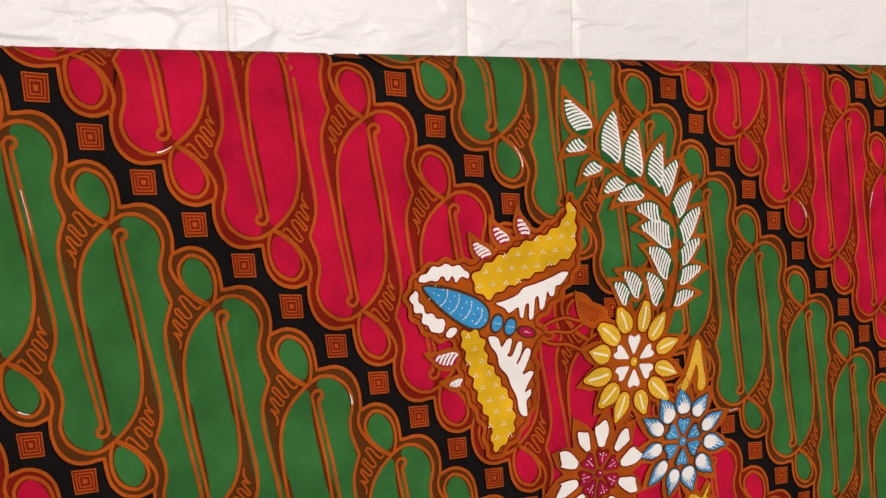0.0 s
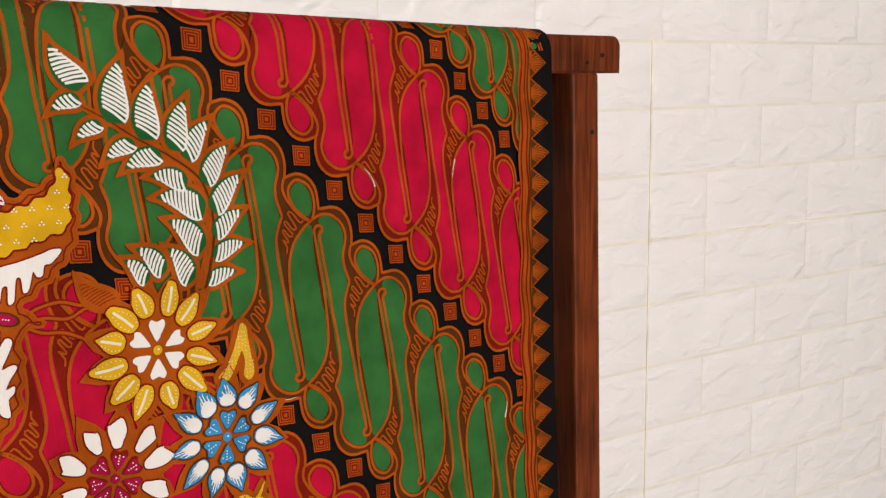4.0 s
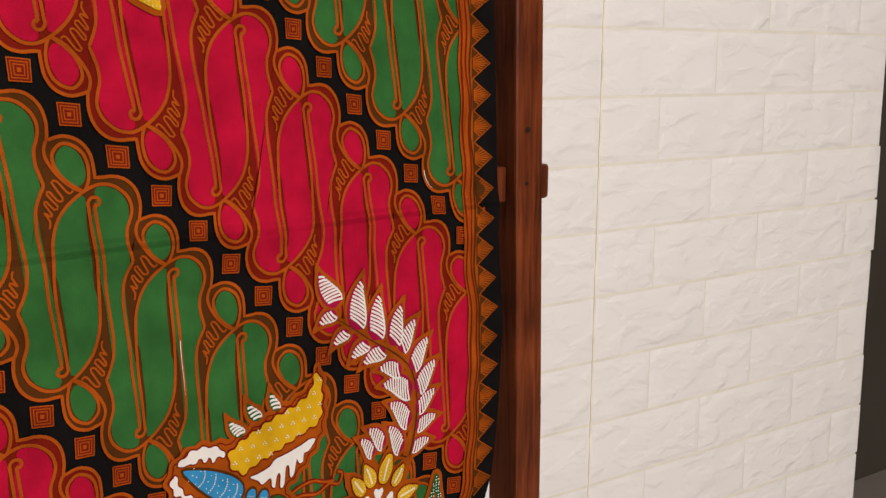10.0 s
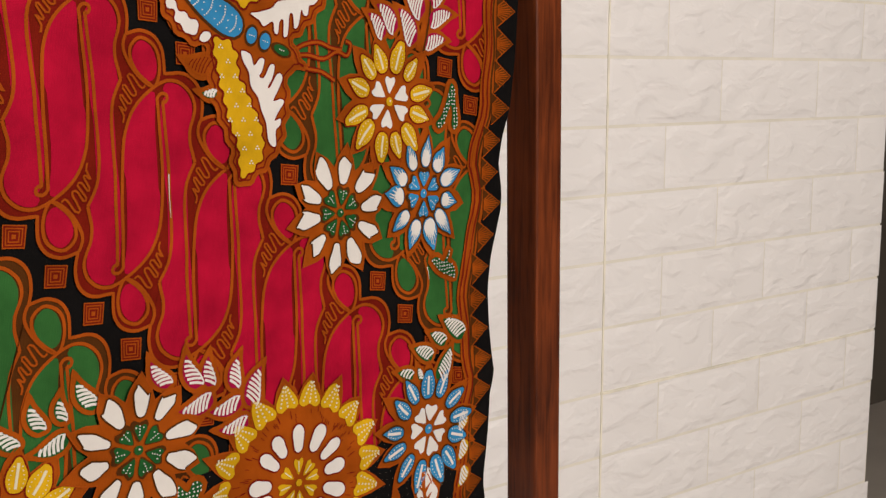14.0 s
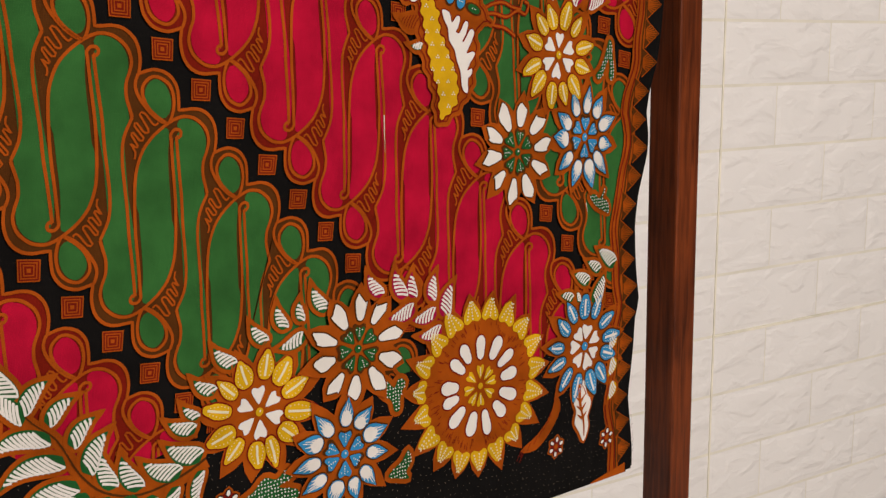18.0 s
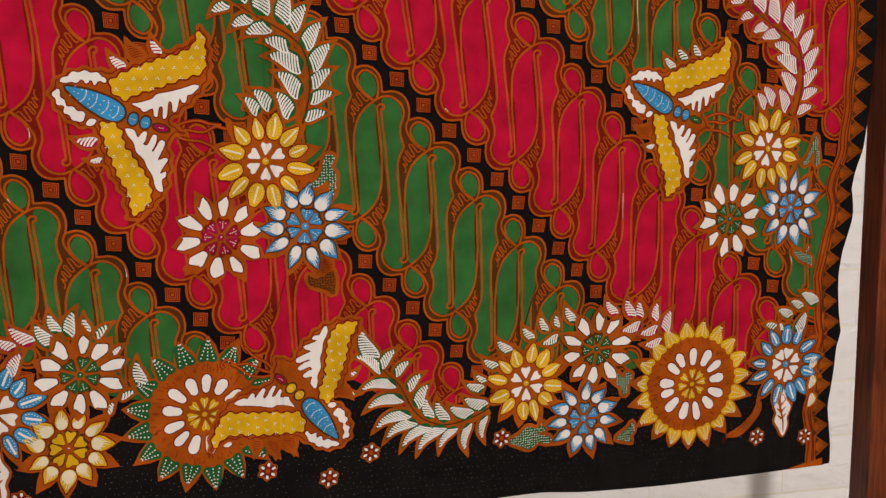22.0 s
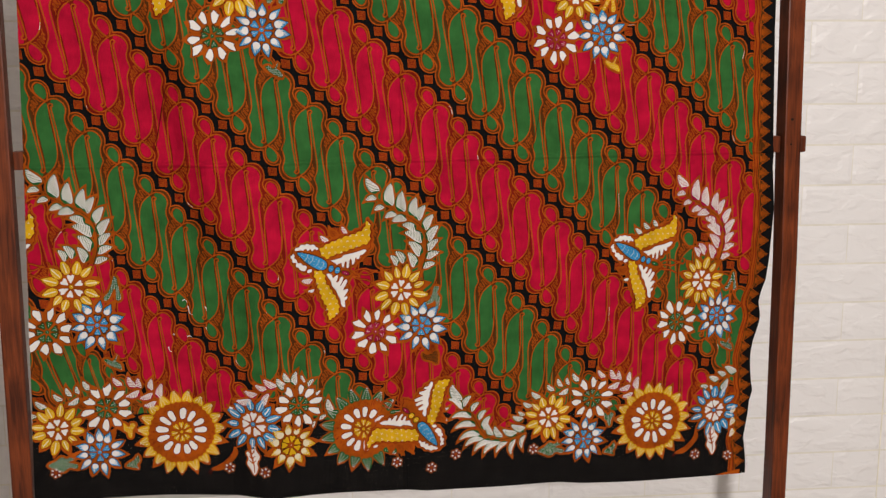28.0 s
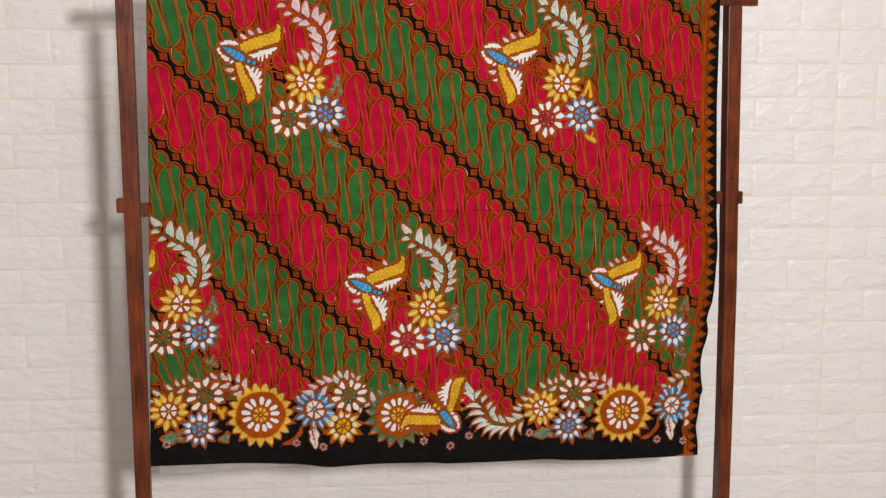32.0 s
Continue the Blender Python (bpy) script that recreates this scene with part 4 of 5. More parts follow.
def wavy(p, amp, count):
    """A scalloped outline."""
    p = curve(p, True, 5)
    seg = np.hypot(*np.diff(np.vstack([p, p[:1]]), axis=0).T)
    run = np.concatenate([[0], np.cumsum(seg)])[:-1] / seg.sum()
    out = grown(p, 1.0) - p
    return p + out * (amp * np.sin(run * 2 * math.pi * count))[:, None]


def bird(at, turn=0.0, size=1.0, feather_dye=MAGENTA, seed=1, bead_dye=BLUE, spread=0.0, lift=0.0, brown_feather=-1):
    put = dict(origin=at, turn=turn, size=size, lift=lift)
    g = random.Random(seed)
    base = Print()
    pad = np.where(BIRD_GROUND[:, 1:] < -0.020, rotated(BIRD_GROUND, spread), BIRD_GROUND)
    out = wavy(pad, 0.0011, 38)
    base.add(filled(out, 0.006), BROWN, 6)
    base.add(ribbon(out, 0.0012, True), ORANGE, 7)
    base.add(ribbon(grown(out, -0.0026), 0.0008, True), MAROON, 7)
    thing = base.lay("bird_motif", cloth, "blue-bodied bird with scalloped yellow wings and white fringes", **put)
    for some in (UP_WING, rotated(LOW_WING, spread)):
        p = Print()
        edge = wavy(some, 0.0010, 20)
        p.add(filled(grown(edge, 0.0012), 0.006), MAROON, 7)
        p.add(filled(edge, 0.006), YELLOW, 8)
        c0, c1 = some.min(0), some.max(0)
        poly = [Vector((a, b_)) for a, b_ in some]
        for gx in np.arange(c0[0], c1[0], 0.0085):
            for k, gz in enumerate(np.arange(c0[1], c1[1], 0.0075)):
                c = np.array([gx + (k % 2) * 0.0042, gz])
                inside = False
                for i in range(len(poly)):
                    a_, b_ = poly[i], poly[i - 1]
                    if (a_.y > c[1]) != (b_.y > c[1]) and c[0] < (b_.x - a_.x) * (c[1] - a_.y) / (b_.y - a_.y) + a_.x:
                        inside = not inside
                if inside:
                    for dx, dz in ((0, 0.0009), (-0.0010, -0.0004), (0.0010, -0.0005)):
                        p.add(dot(c + (dx, dz), 0.00052, 5), WHITE, 9)
        p.lay("wing", thing, "yellow wing with white dots", **put)
    for some in (FRINGE_UP, rotated(FRINGE_LOW, spread), TAIL_UP, TAIL_LOW, TAIL_BLOB):
        p = Print()
        edge = wavy(some, 0.0008, 9) if some is TAIL_UP or some is TAIL_LOW else curve(some, True, 3)
        p.add(filled(grown(edge, 0.0008)), MAROON, 7.4)
        p.add(filled(edge), WHITE, 8)
        p.lay("white_fringe", thing, **put)
    a = np.linspace(0, 2 * math.pi, 28, endpoint=False)
    lobe = curve(mm("-25,0 -19,2.6 -9,5.6 2,7.3 11,7.5 18,5.2 20.5,0 18,-5.2 11,-7.5 2,-7.3 -9,-5.6 -19,-2.6"), True, 2)
    p = Print()
    p.add(filled(rotated(grown(lobe, 0.0016), -30.5) + (-0.0004, 0.0022)), OLIVE, 7)
    p.add(filled(rotated(lobe, -30.5) + (-0.0004, 0.0022)), BLUE, 8)
    for q in (-0.012, -0.004, 0.005, 0.013):
        for w in np.linspace(-0.8, 0.8, 9):
            h = 0.0068 * math.sqrt(max(0.0, 1 - (q / 0.0235) ** 2))
            p.add(dot(rotated([(q + 0.0025 * (1 - w * w), w * h)], -30.5)[0] + (-0.0004, 0.0022), 0.00048, 5), WHITE, 9)
    for k in range(30):
        a_, b_ = -0.019 + 0.0042 * (k // 3) + 0.001 * (k % 2), (k % 3 - 1) * 0.0038
        if abs(b_) < 0.0065 * math.sqrt(max(0.0, 1 - (a_ / 0.024) ** 2)):
            p.add(dot(rotated([(a_, b_)], -30.5)[0] + (-0.0004, 0.0022), 0.00042, 5), WHITE, 9)
    p.lay("body", thing, "blue dotted body", **put)
    for c, rx, rz, dye in (((0.0236, -0.0104), 0.0033, 0.0044, bead_dye), ((0.0323, -0.0133), 0.0034, 0.0044, bead_dye), ((0.0433, -0.0177), 0.0054, 0.0026, MAGENTA if feather_dye is BROWN else feather_dye)):
        p = Print()
        e = np.stack([rx * np.cos(a), rz * np.sin(a)], 1)
        p.add(filled(rotated(e * 1.35, -20) + c), OLIVE, 7)
        p.add(filled(rotated(e, -20) + c), dye, 8)
        for k in (-1, 0, 1):
            p.add(dot((c[0] + k * 0.0014, c[1] - k * 0.0004), 0.0004, 5), WHITE, 9)
        p.lay("bead", thing, **put)
    for some in (mm("50,-21 62,-20 74,-22 84,-18 92,-20 95,-14 91,-12"), mm("51,-22 60,-27 72,-29 82,-34"), mm("50,-20 58,-15 70,-13 80,-16 88,-17")):
        p = Print()
        p.add(ribbon(curve(some, per=4), 0.0030), MAROON, 5)
        p.add(ribbon(curve(some, per=4), 0.0015), ORANGE, 6)
        p.lay("feeler", thing, **put)
    for i in range(0, len(FEATHERS), 2):
        if i // 2 == brown_feather or feather_dye is BROWN:
            leaf(FEATHERS[i], FEATHERS[i + 1], BROWN, thing, put, 0.6, 0.1, "feather", True, MAROON)
        else:
            leaf(FEATHERS[i], FEATHERS[i + 1], feather_dye, thing, put, 0.5, 0.1, "feather")
    return thing


# the four flower groups of the field
GROUPS = (
    ((0.118, 1.293), LEAFGREEN, "white_red", (0.039, -0.057), (-0.028, -0.064), MAGENTA),
    ((0.320, 0.876), MAGENTA, "white_green", (0.027, -0.056), (-0.038, -0.062), LEAFGREEN),
    ((-0.132, 0.883), LEAFGREEN, "white_red", (0.029, -0.053), (-0.037, -0.058), MAGENTA),
    ((-0.346, 1.297), MAGENTA, "white_green", (0.033, -0.055), (-0.030, -0.063), MAGENTA),
    ((-0.574, 0.906), LEAFGREEN, "white_green", (0.030, -0.054), (-0.034, -0.060), MAGENTA),
)
for i, (at, dye, other, blue_off, other_off, feather) in enumerate(GROUPS):
    squeeze = np.array((0.92, 1.0)) if i == 1 else np.array((1.0, 1.0))
    sprig(at, dye, squeeze)
    bird((at[0] - 0.1207 * squeeze[0] - 0.004 * (i == 1), at[1] + 0.0462), 0, squeeze, feather, i, BLUE, -4 * (i == 1), 0, {1: 3, 2: 1}.get(i, -1))
    if i == 0:
        leaf((-0.023, 0.029), (-0.040, 0.043), BROWN, cloth, dict(origin=at, size=squeeze), 0.46, 0.12, "brown_leaf", True, MAROON)
    flower("yellow", at, squeeze * 1.03, 0, i)
    flower("blue_white", (at[0] + blue_off[0], at[1] + blue_off[1]), squeeze * 1.10, 0, i + 10)
    flower(other, (at[0] + other_off[0], at[1] + other_off[1]), squeeze * 1.0, 0, i + 20)

# little dotted leaves beside the groups
def dotted_leaf(points, dye, seed, ink=WHITE):
    g = random.Random(seed)
    p = Print()
    edge = curve(points, True, 3)
    p.add(filled(grown(edge, 0.0032)), BROWN, 5)
    p.add(filled(edge), dye, 7)
    c0, c1 = edge.min(0), edge.max(0)
    poly = [tuple(q) for q in edge]
    for gx in np.arange(c0[0], c1[0], 0.0022):
        for gz in np.arange(c0[1], c1[1], 0.0022):
            c = (gx + g.uniform(-4e-4, 4e-4), gz + g.uniform(-4e-4, 4e-4))
            inside = False
            for i in range(len(poly)):
                a_, b_ = poly[i], poly[i - 1]
                if (a_[1] > c[1]) != (b_[1] > c[1]) and c[0] < (b_[0] - a_[0]) * (c[1] - a_[1]) / (b_[1] - a_[1]) + a_[0]:
                    inside = not inside
            if inside:
                p.add(dot(c, 0.00030 if dye is YELLOW else 0.00058, 5), ink, 8)
    p.lay("dotted_leaf", cloth, "small branching leaf filled with white dots")


BRANCH = mm("56,9 53,1 49,-10 44,-19 38,-25 42,-30 48,-25 53,-15 56,-10 58,-18 57,-27 61,-31 65,-26 63,-14 61,-2 60,6")
BRANCH_LOW = mm("47,2.8 44.3,-8.2 39.5,-16.1 34.9,-19 37,-22.7 44.8,-19.5 48.6,-16.6 49.3,-22 50.5,-28.9 53.7,-29 55.6,-13.3 51.6,-6.7 54.6,1.3")
TWIG = mm("51.1,-92.2 49.5,-98.1 48.7,-100.6 53.9,-104.2 55.4,-111.7 46.1,-108.2 41,-105.4 36,-100.4 34.5,-97.4 39.6,-96.9 45.1,-100.2")
TWIG_BROWN = mm("30.2,-92.7 37.7,-96.1 50.9,-90.9 51.3,-109.6 43.5,-105.2 32.1,-101.1")
for i, (at, *_rest) in enumerate(GROUPS):
    dye = YELLOW if i == 0 else LEAFGREEN
    if i == 2:
        dotted_leaf(BRANCH_LOW + np.array(at), dye, i)
        dotted_leaf(TWIG_BROWN + np.array(at), OLIVE, i + 40, BROWN)
        for tip in ((0.036, -0.093), (0.042, -0.095), (0.048, -0.092)):
            leaf((0.0445, -0.079), tip, BROWN, cloth, dict(origin=at), 0.46, 0.08, "brown_leaf", True, MAROON)
        continue
    narrow = 0.93 if i == 1 else 1.0
    dotted_leaf((BRANCH - (0.055, 0.0)) * (narrow * (0.76 if i == 1 else 0.84)) + np.array((0.054 * narrow - 0.004 * (i == 0), 0.004 - 0.005 * (i == 0))) + np.array(at), dye, i)
    dotted_leaf(TWIG * (1.0 if i == 1 else 1.05) + np.array(at) + ((0.008, 0.008) if i == 0 else (0.0, 0.0)), dye, i + 40)

# the garland above the hem; it comes round again by one repeat of the pattern
REPEAT = np.array([-0.689, 0.030])
NONE = np.array([0.0, 0.0])


def leaves(pairs, dye, label, shift=NONE, width=0.46, bow=0.10):
    base = Print()
    p = np.array(pairs) / 1000 + shift
    base.add(ribbon(p[0:2], 0.0012), BROWN, 5)
    thing = base.lay("sprig_motif", cloth, label)
    for i in range(0, len(p), 2):
        leaf(p[i], p[i + 1], dye, thing, {}, width, bow)


PALE = ((49, 664), (28, 675), (46, 680), (30, 687), (48, 686), (39, 694), (59, 698), (46, 707), (72, 710), (59, 722), (93, 719), (83, 731), (105, 725), (100, 739), (115, 728), (114, 740), (131, 732), (122, 747), (116, 720), (100, 714))
ROSY = ((171, 735), (161, 749), (188, 731), (181, 749), (195, 730), (194, 746), (209, 726), (212, 743), (219, 714), (226, 735), (195, 724), (175, 720), (212, 719), (193, 716), (216, 707), (198, 705))
FROND_OUT = ((-43, 704), (-67, 719), (-31, 692), (-62, 689), (-25, 679), (-57, 672), (-19, 665), (-50, 654), (-14, 658), (-41, 644), (-2, 653), (-27, 635), (11, 651), (-13, 630), (21, 649), (6, 630), (33, 651), (30, 626), (48, 656), (46, 634), (-74, 704), (-64, 708), (-80, 697), (-64, 688))
FROND_IN = ((-48, 715), (-60, 743), (-44, 708), (-30, 722), (-32, 700), (-18, 711), (-21, 686), (-8, 699), (-14, 670), (-2, 690), (-1, 659), (-6, 679), (13, 655), (4, 675), (36, 658), (15, 669))
BLUSH = ((-309, 756), (-326, 770), (-322, 753), (-338, 761), (-336, 744), (-354, 751), (-343, 735), (-366, 736), (-328, 732), (-317, 749), (-370, 723), (-375, 726))
CROWN = ((-294, 752), (-307, 771), (-291, 762), (-297, 778), (-284, 758), (-279, 778), (-270, 760), (-273, 772), (-265, 755), (-255, 764), (-254, 740), (-247, 746), (-233, 713), (-237, 734), (-250, 705), (-239, 709), (-260, 694), (-255, 703))
SIDE = ((383, 726), (364, 739), (366, 724), (352, 732), (354, 717), (338, 725), (360, 700), (371, 720), (337, 708), (324, 712), (344, 704), (341, 712))
for shift in (NONE, REPEAT):
    leaves(PALE, LEAFGREEN, "pale hatched leaves round the garland flowers", shift)
    leaves(ROSY, MAGENTA, "rosy hatched leaves over the garland", shift)
leaves(BLUSH, MAGENTA, "rosy hatched sprig beside the blue flower")
leaves(CROWN, LEAFGREEN, "pale hatched leaves crowning the white flower")
leaves(SIDE, LEAFGREEN, "small pale leaves along the side border", NONE, 0.5, 0.0)
frond = Print()
frond.add(ribbon(curve(mm("51,662 36,656 13,652 -6,658 -18,671 -28,691 -39,702 -47,713 -53,726"), per=4), 0.012, taper=True), BROWN, 5)
frond.add(ribbon(curve(mm("51,662 36,656 13,652 -6,658 -18,671 -28,691 -39,702 -47,713 -53,726"), per=4), 0.0016, taper=True), OLIVE, 7)
frond_thing = frond.lay("sprig_motif", cloth, "curved frond of white-hatched green leaves above the hem")
for some, bow, wide in ((FROND_OUT, -0.15, 0.31), (FROND_IN, 0.11, 0.45)):
    for i in range(0, len(some), 2):
        leaf(np.array(some[i]) / 1000, np.array(some[i + 1]) / 1000, LEAFGREEN, frond_thing, {}, wide, bow)

sunflower((-0.188, 0.684), LEAFGREEN, 1.06, 0, 31)
bird((-0.0955, 0.6735), 156, 0.96, BROWN, 7, YELLOW, -12.8, 4)
for base, tip in (((-0.138, 0.662), (-0.132, 0.642)), ((-0.125, 0.661), (-0.118, 0.643))):
    leaf(base, tip, BROWN, cloth, {}, 0.50, -0.10, "brown_leaf", True, MAROON)
leaf((-0.152, 0.664), (-0.152, 0.649), LEAFGREEN, cloth, {}, 0.50, 0.06, "hatched_leaf")
for k, shift in enumerate((NONE, REPEAT)):
    sunflower((0.248 + shift[0], 0.663 + shift[1]), YELLOW, 1.09, 3, 30 + k)
    flower("white_green", (0.151 + shift[0], 0.706 + shift[1]), 0.99, 4, 50 + k, 5)
    flower("yellow", (0.086 + shift[0], 0.680 + shift[1]), 0.99, 8, 54 + k)
    flower("blue_white", (0.139 + shift[0], 0.644 + shift[1]), 1.03, 2, 58 + k, 5)
flower("blue", (0.349, 0.671), 1.22, 0, 61)
flower("blue", (-0.342, 0.703), 1.22, 10, 62)
flower("white_green", (-0.278, 0.728), 0.95, 4, 63, 5)
flower("cream", (-0.290, 0.671), 1.06, 0, 64)
for i, shift in enumerate((NONE, REPEAT)):
    dotted_leaf(mm("172,682 166,679 170,673 176,668 178,661 182,661 183,670 187,678 182,681 178,676") + shift, YELLOW if i else LEAFGREEN, 70 + i)
    dotted_leaf(mm("188,634 183,628 176,624 172,620 180,617 188,615 186,620 190,626") + shift, LEAFGREEN, 72 + i)
    dotted_leaf(mm("70,629 80,634 88,640 96,637 103,642 106,636 97,632 109,628 108,622 98,624 90,619 80,623") + shift, LEAFGREEN, 74 + i)
for points, shift in ((mm("320,640 315,628 302,616 286,608 300,606 314,616 324,630"), NONE), (mm("320,640 315,628 302,616 286,608 300,606 314,616 324,630"), np.array([-0.689, 0.028]))):
    p = Print()
    edge = curve(points, True, 3) + shift
    p.add(filled(edge), BROWN, 5)
    p.add(ribbon(edge, 0.0009, True), ORANGE, 6)
    for k in range(9):
        a = edge[2 + k]
        p.add(ribbon([a, a + (-0.004, -0.006)], 0.0005), MAROON, 6)
    p.lay("brown_leaf", cloth, "curved brown leaf over the black hem")
for c in ((348, 624), (-343, 652)):
    p = Print()
    edge = mm("-4,20 2,21 4,12 9,4 5,-6 6,-14 1,-24 -4,-16 -9,-8 -7,0 -10,8 -5,12") + np.array(c) / 1000
    p.add(filled(grown(curve(edge, True, 3), 0.0022)), BROWN, 5)
    p.add(filled(curve(edge, True, 3)), WHITE, 7)
    p.add(ribbon(curve([edge[0], edge[0] * 0.7 + edge[6] * 0.3 + (-0.001, 0), edge[0] * 0.35 + edge[6] * 0.65 + (0.0012, 0), edge[6] + (0, 0.004)], per=4), 0.0036, taper=True), BROWN, 8)
    for q in (0.3, 0.45, 0.6):
        m_ = edge[0] * (1 - q) + edge[6] * q
        p.add(ribbon([m_, m_ + (0.0048, 0.0046)], 0.0026, taper=True), BROWN, 8)
        p.add(ribbon([m_, m_ + (-0.0052, 0.0040)], 0.0026, taper=True), BROWN, 8)
    p.lay("white_leaf", cloth, "white oak-shaped leaf below the blue flower")
for c in ((-140, 629), (-90, 618), (-54, 635), (63, 633), (-377, 637), (-327, 633), (320, 603), (375, 596), (-609, 648)):
    p = Print()
    c = np.array(c) / 1000
    p.add(filled(ground(6, 0.0086, 0.0062, 20, 3) + c), MAROON, 5)
    p.add(ribbon(ground(6, 0.0086, 0.0062, 20, 3) + c, 0.0012, True), BROWN, 6)
    p.add(dot(c, 0.0020, 8), BROWN, 6)
    a = np.linspace(0, 2 * math.pi, 10, endpoint=False)
    for k in range(6):
        seed_dot = np.stack([0.0053 + 0.0018 * np.cos(a), 0.0012 * np.sin(a)], 1)
        p.add(filled(rotated(grown(seed_dot, 0.0006), 20 + 60 * k) + c), BLACK, 6.5)
        p.add(filled(rotated(seed_dot, 20 + 60 * k) + c), WHITE, 7.2)
    p.lay("blossom", cloth, "tiny five-dot blossom on the black hem")
for z0 in (637, 655, 674):
    leaf((0.3835, z0 / 1000), (0.376, z0 / 1000 - 0.012), YELLOW, cloth, {}, 0.6, 0.1, "border_leaf")

# the turned-up brown corner and the loose threads of the selvage
corner = Print()
xs = np.linspace(0.357, 0.3975, 12)
up = bottom_edge(xs) + 0.0015 + 0.0065 * (xs - 0.357) / 0.04
v = np.concatenate([np.stack([xs, bottom_edge(xs) + 0.0004], 1), np.stack([xs, up], 1)])
corner.add((v, [(i, i + 1, 13 + i, 12 + i) for i in range(11)]), BROWN, 7)
corner.lay("corner_patch", cloth, "brown corner of the side border")
for k in range(5):
    z0 = 0.574 + 0.007 * k
    e = float(right_edge(z0))
    line = curve([(e - 0.002, z0), (e + 0.0015, z0 + rng.uniform(-0.002, 0.003)), (e + 0.0012, z0 + 0.003), (e + 0.0026, z0 + rng.uniform(0.001, 0.005))], per=4)
    Print().add(ribbon(line, 0.00022), BLACK, 1).lay("loose_thread", cloth, "frayed black thread")

# bare wax lines where the dye did not take
for k in range(130):
    j, n = rng.randrange(-6, 4), rng.randrange(-8, 26)
    c = CENTRE + j * ROW + n * STEP
    line = (HUMP, LOOP_IN, OUTER, STEM)[k % 4]
    i = rng.randrange(2, len(line) - 9)
    p = weave_warp(line[i:i + rng.randrange(3, 9)] * rng.choice((1, -1)) * 0.985 + c)
    if np.all(on_field(p)) and p[:, 1].min() > 0.76 and p[:, 1].max() < 1.44:
        Print().add(ribbon(p, rng.uniform(0.0004, 0.0009), taper=True), WHITE, 4).lay("wax_line", cloth)

# thicker spills of bare wax on two loops near the left border
for spill in ("-432,880 -428,881 -426,877", "-425,872 -424,867 -423,862 -419,859", "-402,870 -400,867 -401,864", "-446,834 -444,832", "-428,829 -424,830 -421,828", "-402,841 -401,838", "-453,816 -452,811 -449,809"):
    Print().add(ribbon(curve(mm(spill), per=3), 0.0013, taper=True), WHITE, 9).lay("wax_line", cloth)

# ---- foam bricks of the wall ----
BRICK_L, BRICK_H, SEAM_X = 0.175, 0.07, 0.76


def brick_mesh(name, length, seed):
    """A soft-edged foam brick with a chiselled face, its lower left corner at the origin."""
    g = random.Random(seed)
    nx, nz = max(3, round(length / 0.022)), 4
    gap, bed, slope = 0.0007, 0.0016, 0.0062
    v, f = [], []
    for k in range(nz + 1):
        for i in range(nx + 1):
            edge = i in (0, nx) or k in (0, nz)
            x = gap + slope + (length - 2 * gap - 2 * slope) * i / nx
            z = bed + slope + (BRICK_H - 2 * bed - 2 * slope) * k / nz
            if not edge:
                x, z = x + g.uniform(-0.005, 0.005), z + g.uniform(-0.004, 0.004)
            h = 0.0012 + g.uniform(-0.0002, 0.0002) if edge else 0.0018 + g.uniform(-0.0005, 0.0006)
            v.append((x, -h, z))
    for k in range(nz):
        for i in range(nx):
            a = k * (nx + 1) + i
            f.append((a, a + 1, a + nx + 2, a + nx + 1))
    n = len(v)
    v += [(gap, 0.0, bed), (length - gap, 0.0, bed), (length - gap, 0.0, BRICK_H - bed), (gap, 0.0, BRICK_H - bed)]
    rim = {i: len(v) + j for j, i in enumerate(i for i in range(n) if i % (nx + 1) in (0, nx) or i // (nx + 1) in (0, nz))}
    v += [v[i] for i in rim]
    low = [rim[i] for i in range(nx + 1)]
    top = [rim[nz * (nx + 1) + i] for i in range(nx + 1)]
    left = [rim[k * (nx + 1)] for k in range(nz + 1)]
    right = [rim[k * (nx + 1) + nx] for k in range(nz + 1)]
    f += [tuple([n, n + 1] + low[::-1]), tuple([n + 2, n + 3] + top), tuple([n + 3, n] + left), tuple([n + 1, n + 2] + right[::-1])]
    me = bpy.data.meshes.new(name)
    me.from_pydata(v, [], f)
    me.materials.append(FOAM)
    me.polygons.foreach_set("use_smooth", [True] * len(f))
    me.update()
    return me


SHAPES = [brick_mesh("brick", BRICK_L, 100 + i) for i in range(14)]
HALVES = {}


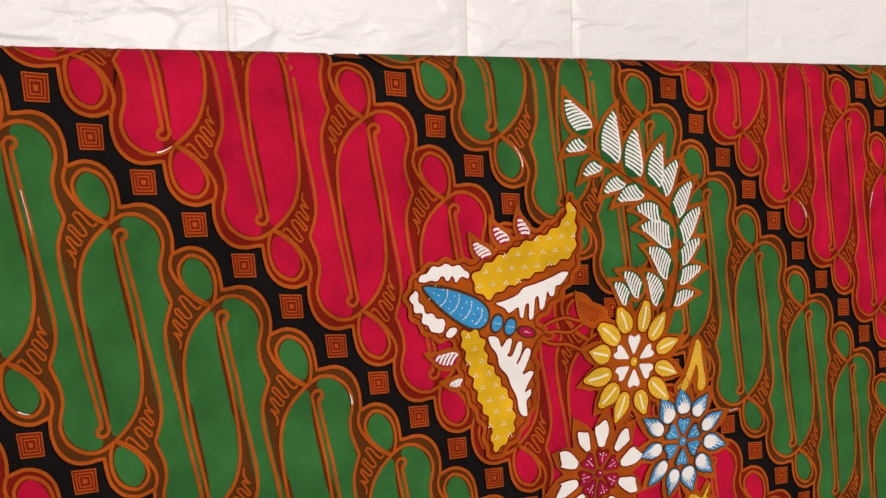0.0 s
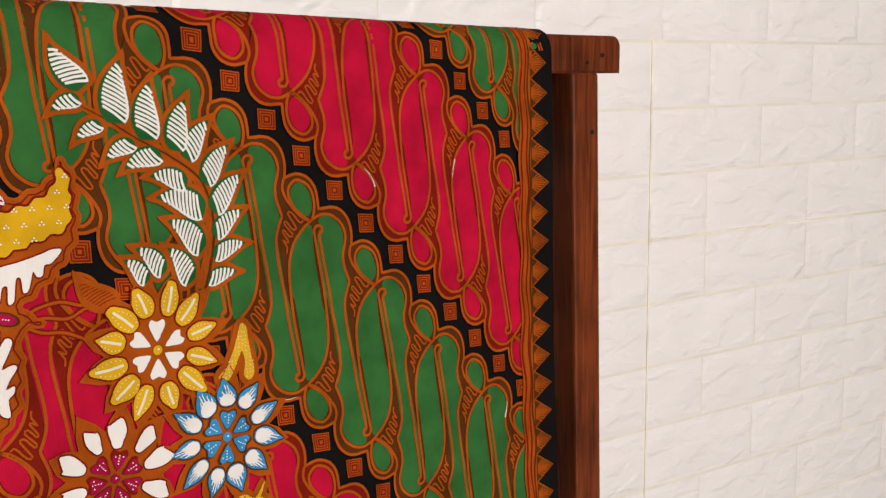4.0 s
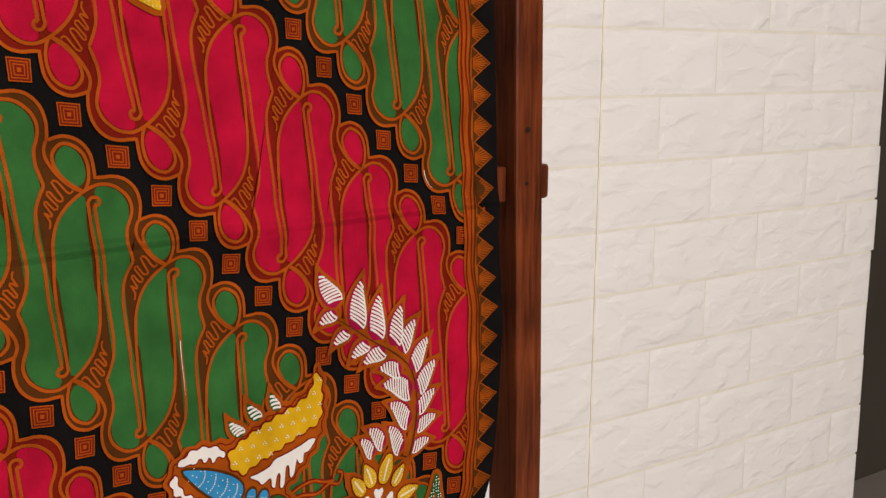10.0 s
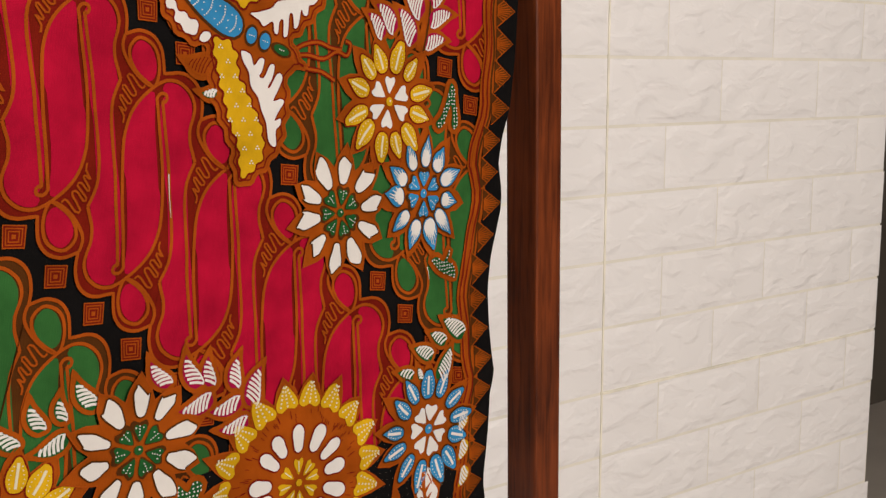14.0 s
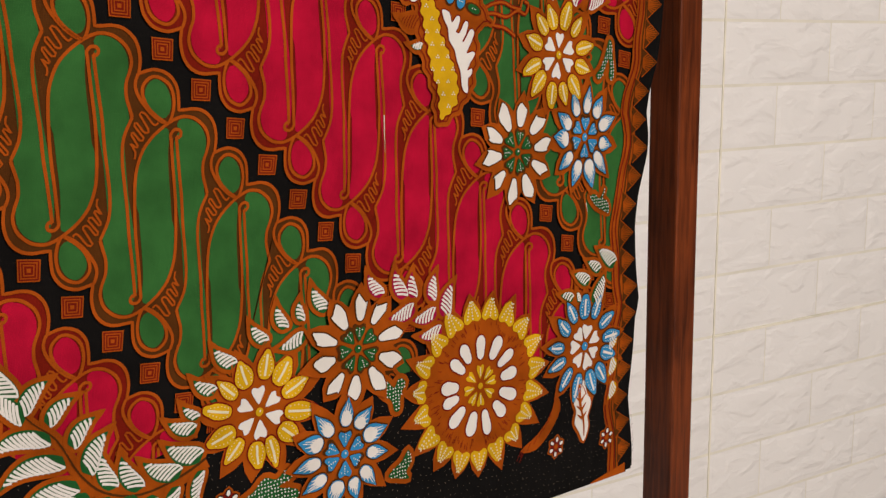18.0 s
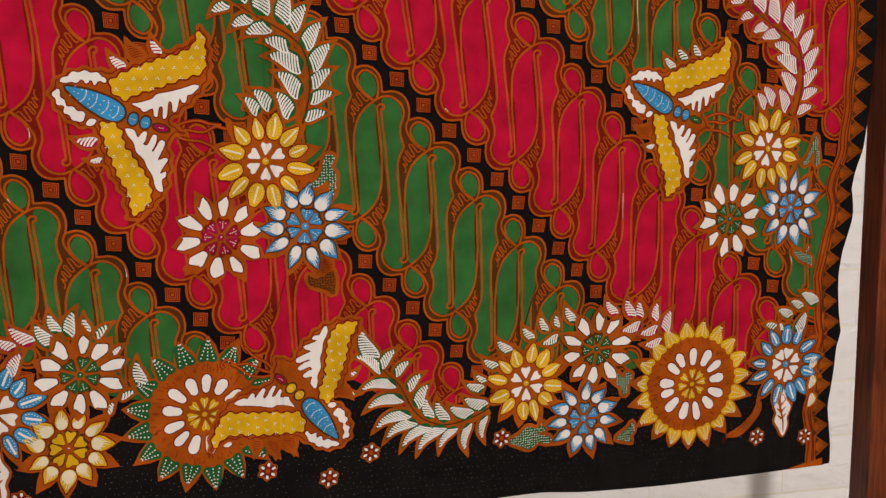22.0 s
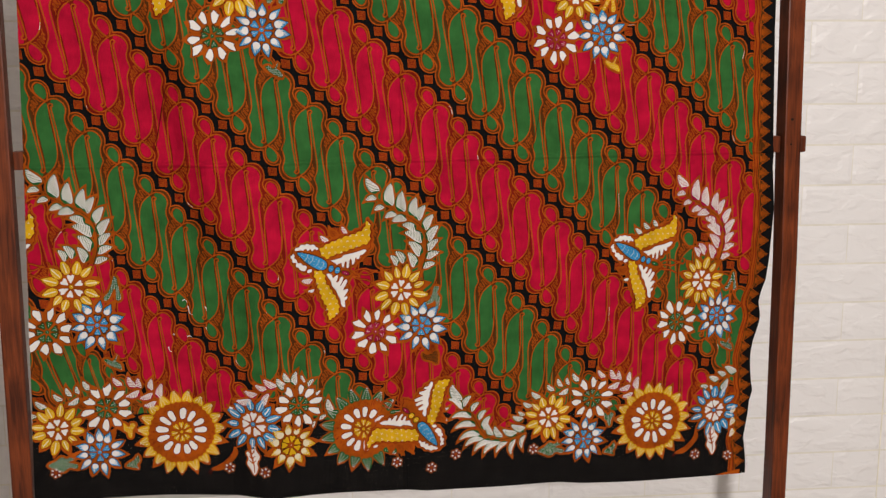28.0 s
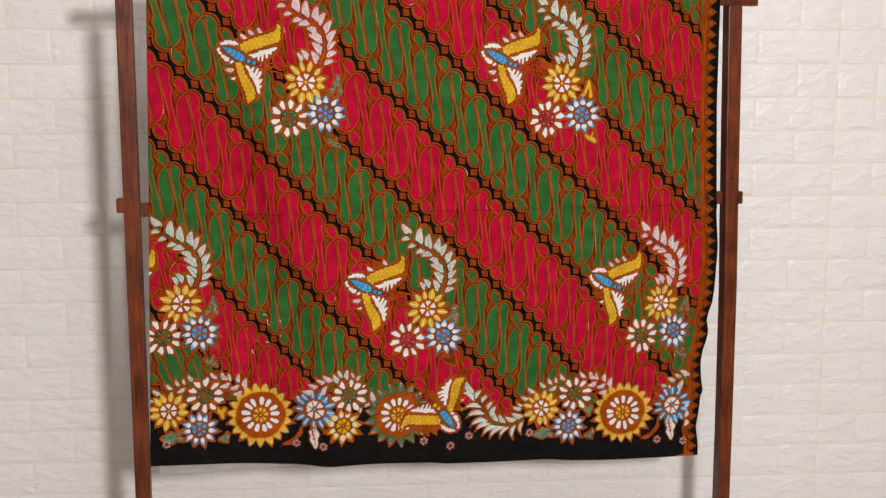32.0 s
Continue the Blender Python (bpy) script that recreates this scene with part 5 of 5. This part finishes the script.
def row_joints(k):
    """Where the upright joints of a row of bricks stand, panel by panel."""
    if k == -2:
        return [0.142 - 0.197 * n for n in range(15, -1, -1)] + [0.241, 0.427, 0.603, SEAM_X + 0.014, 0.940, 1.105, WALL_END - 0.004]
    out = []
    left_phase = SEAM_X - 1.7175 if k % 2 else SEAM_X - 1.6300
    x = left_phase - 12 * BRICK_L
    while x < -0.50:
        out.append(x)
        x += BRICK_L
    first = SEAM_X - (0 if k % 2 == 0 else BRICK_L / 2)
    mid = [SEAM_X]
    x = first if first < SEAM_X else first - BRICK_L
    while x > -0.42:
        mid.append(x)
        x -= BRICK_L
    half_right = (k % 2 == 0) if k >= 2 else (k % 2 == 1)
    x = SEAM_X + (BRICK_L / 2 if half_right else BRICK_L)
    while x < WALL_END - 0.02:
        mid.append(x)
        x += BRICK_L
    return sorted(out + mid) + [WALL_END + random.Random(k).uniform(-0.006, 0.004)]


near, far = [], []
for k in range(-17, 20):
    z = 1.05 - 0.07 * (k - 5) - 0.07
    if z < -0.01 or z > 2.64:
        continue
    js = row_joints(k)
    for a, b in zip(js[:-1], js[1:]):
        if a < -2.9 or b - a < 0.012:
            continue
        seen = -1.05 < a < 1.26 and 0.36 < z < 1.56 and not (-0.42 < a < 0.10 and 0.62 < z < 1.40)
        (near if seen else far).append((a, z, b - a))
rng = random.Random(11)
for a, z, length in near:
    if abs(length - BRICK_L) < 1e-4:
        me = rng.choice(SHAPES)
    else:
        key = (round(length, 3), rng.randrange(3))
        if key not in HALVES:
            HALVES[key] = brick_mesh("brick", length, len(HALVES) + 300)
        me = HALVES[key]
    ob = new("brick", me)
    ob.location = (a, WALL_Y + 0.005, z)
    ob.parent = wall
v, f = [], []
for a, z, length in far:
    key = (round(length, 3), 0)
    if key not in HALVES:
        HALVES[key] = brick_mesh("brick", length, len(HALVES) + 300)
    me = HALVES[key]
    n = len(v)
    v += [(p.co.x + a, p.co.y + WALL_Y + 0.005, p.co.z + z) for p in me.vertices]
    f += [tuple(i + n for i in q.vertices) for q in me.polygons]
tagged(mesh_object("far_bricks", v, f, [FOAM], wall, smooth=True), kind="stuff")
# seams between the panels
bm = block(SEAM_X - 0.0011, SEAM_X + 0.0011, WALL_Y + 0.0037, WALL_Y + 0.0052, 0.0, 2.7)
part("panel_seam", bm, SEAM, wall, "upright seam between foam panels")
for z in (1.26, 0.56, 1.96):
    bm = block(SEAM_X, WALL_END - 0.014, WALL_Y + 0.0030, WALL_Y + 0.0052, z - 0.0013, z + 0.0013)
    part("panel_seam", bm, SEAM, wall, "yellowed level seam between foam panels")
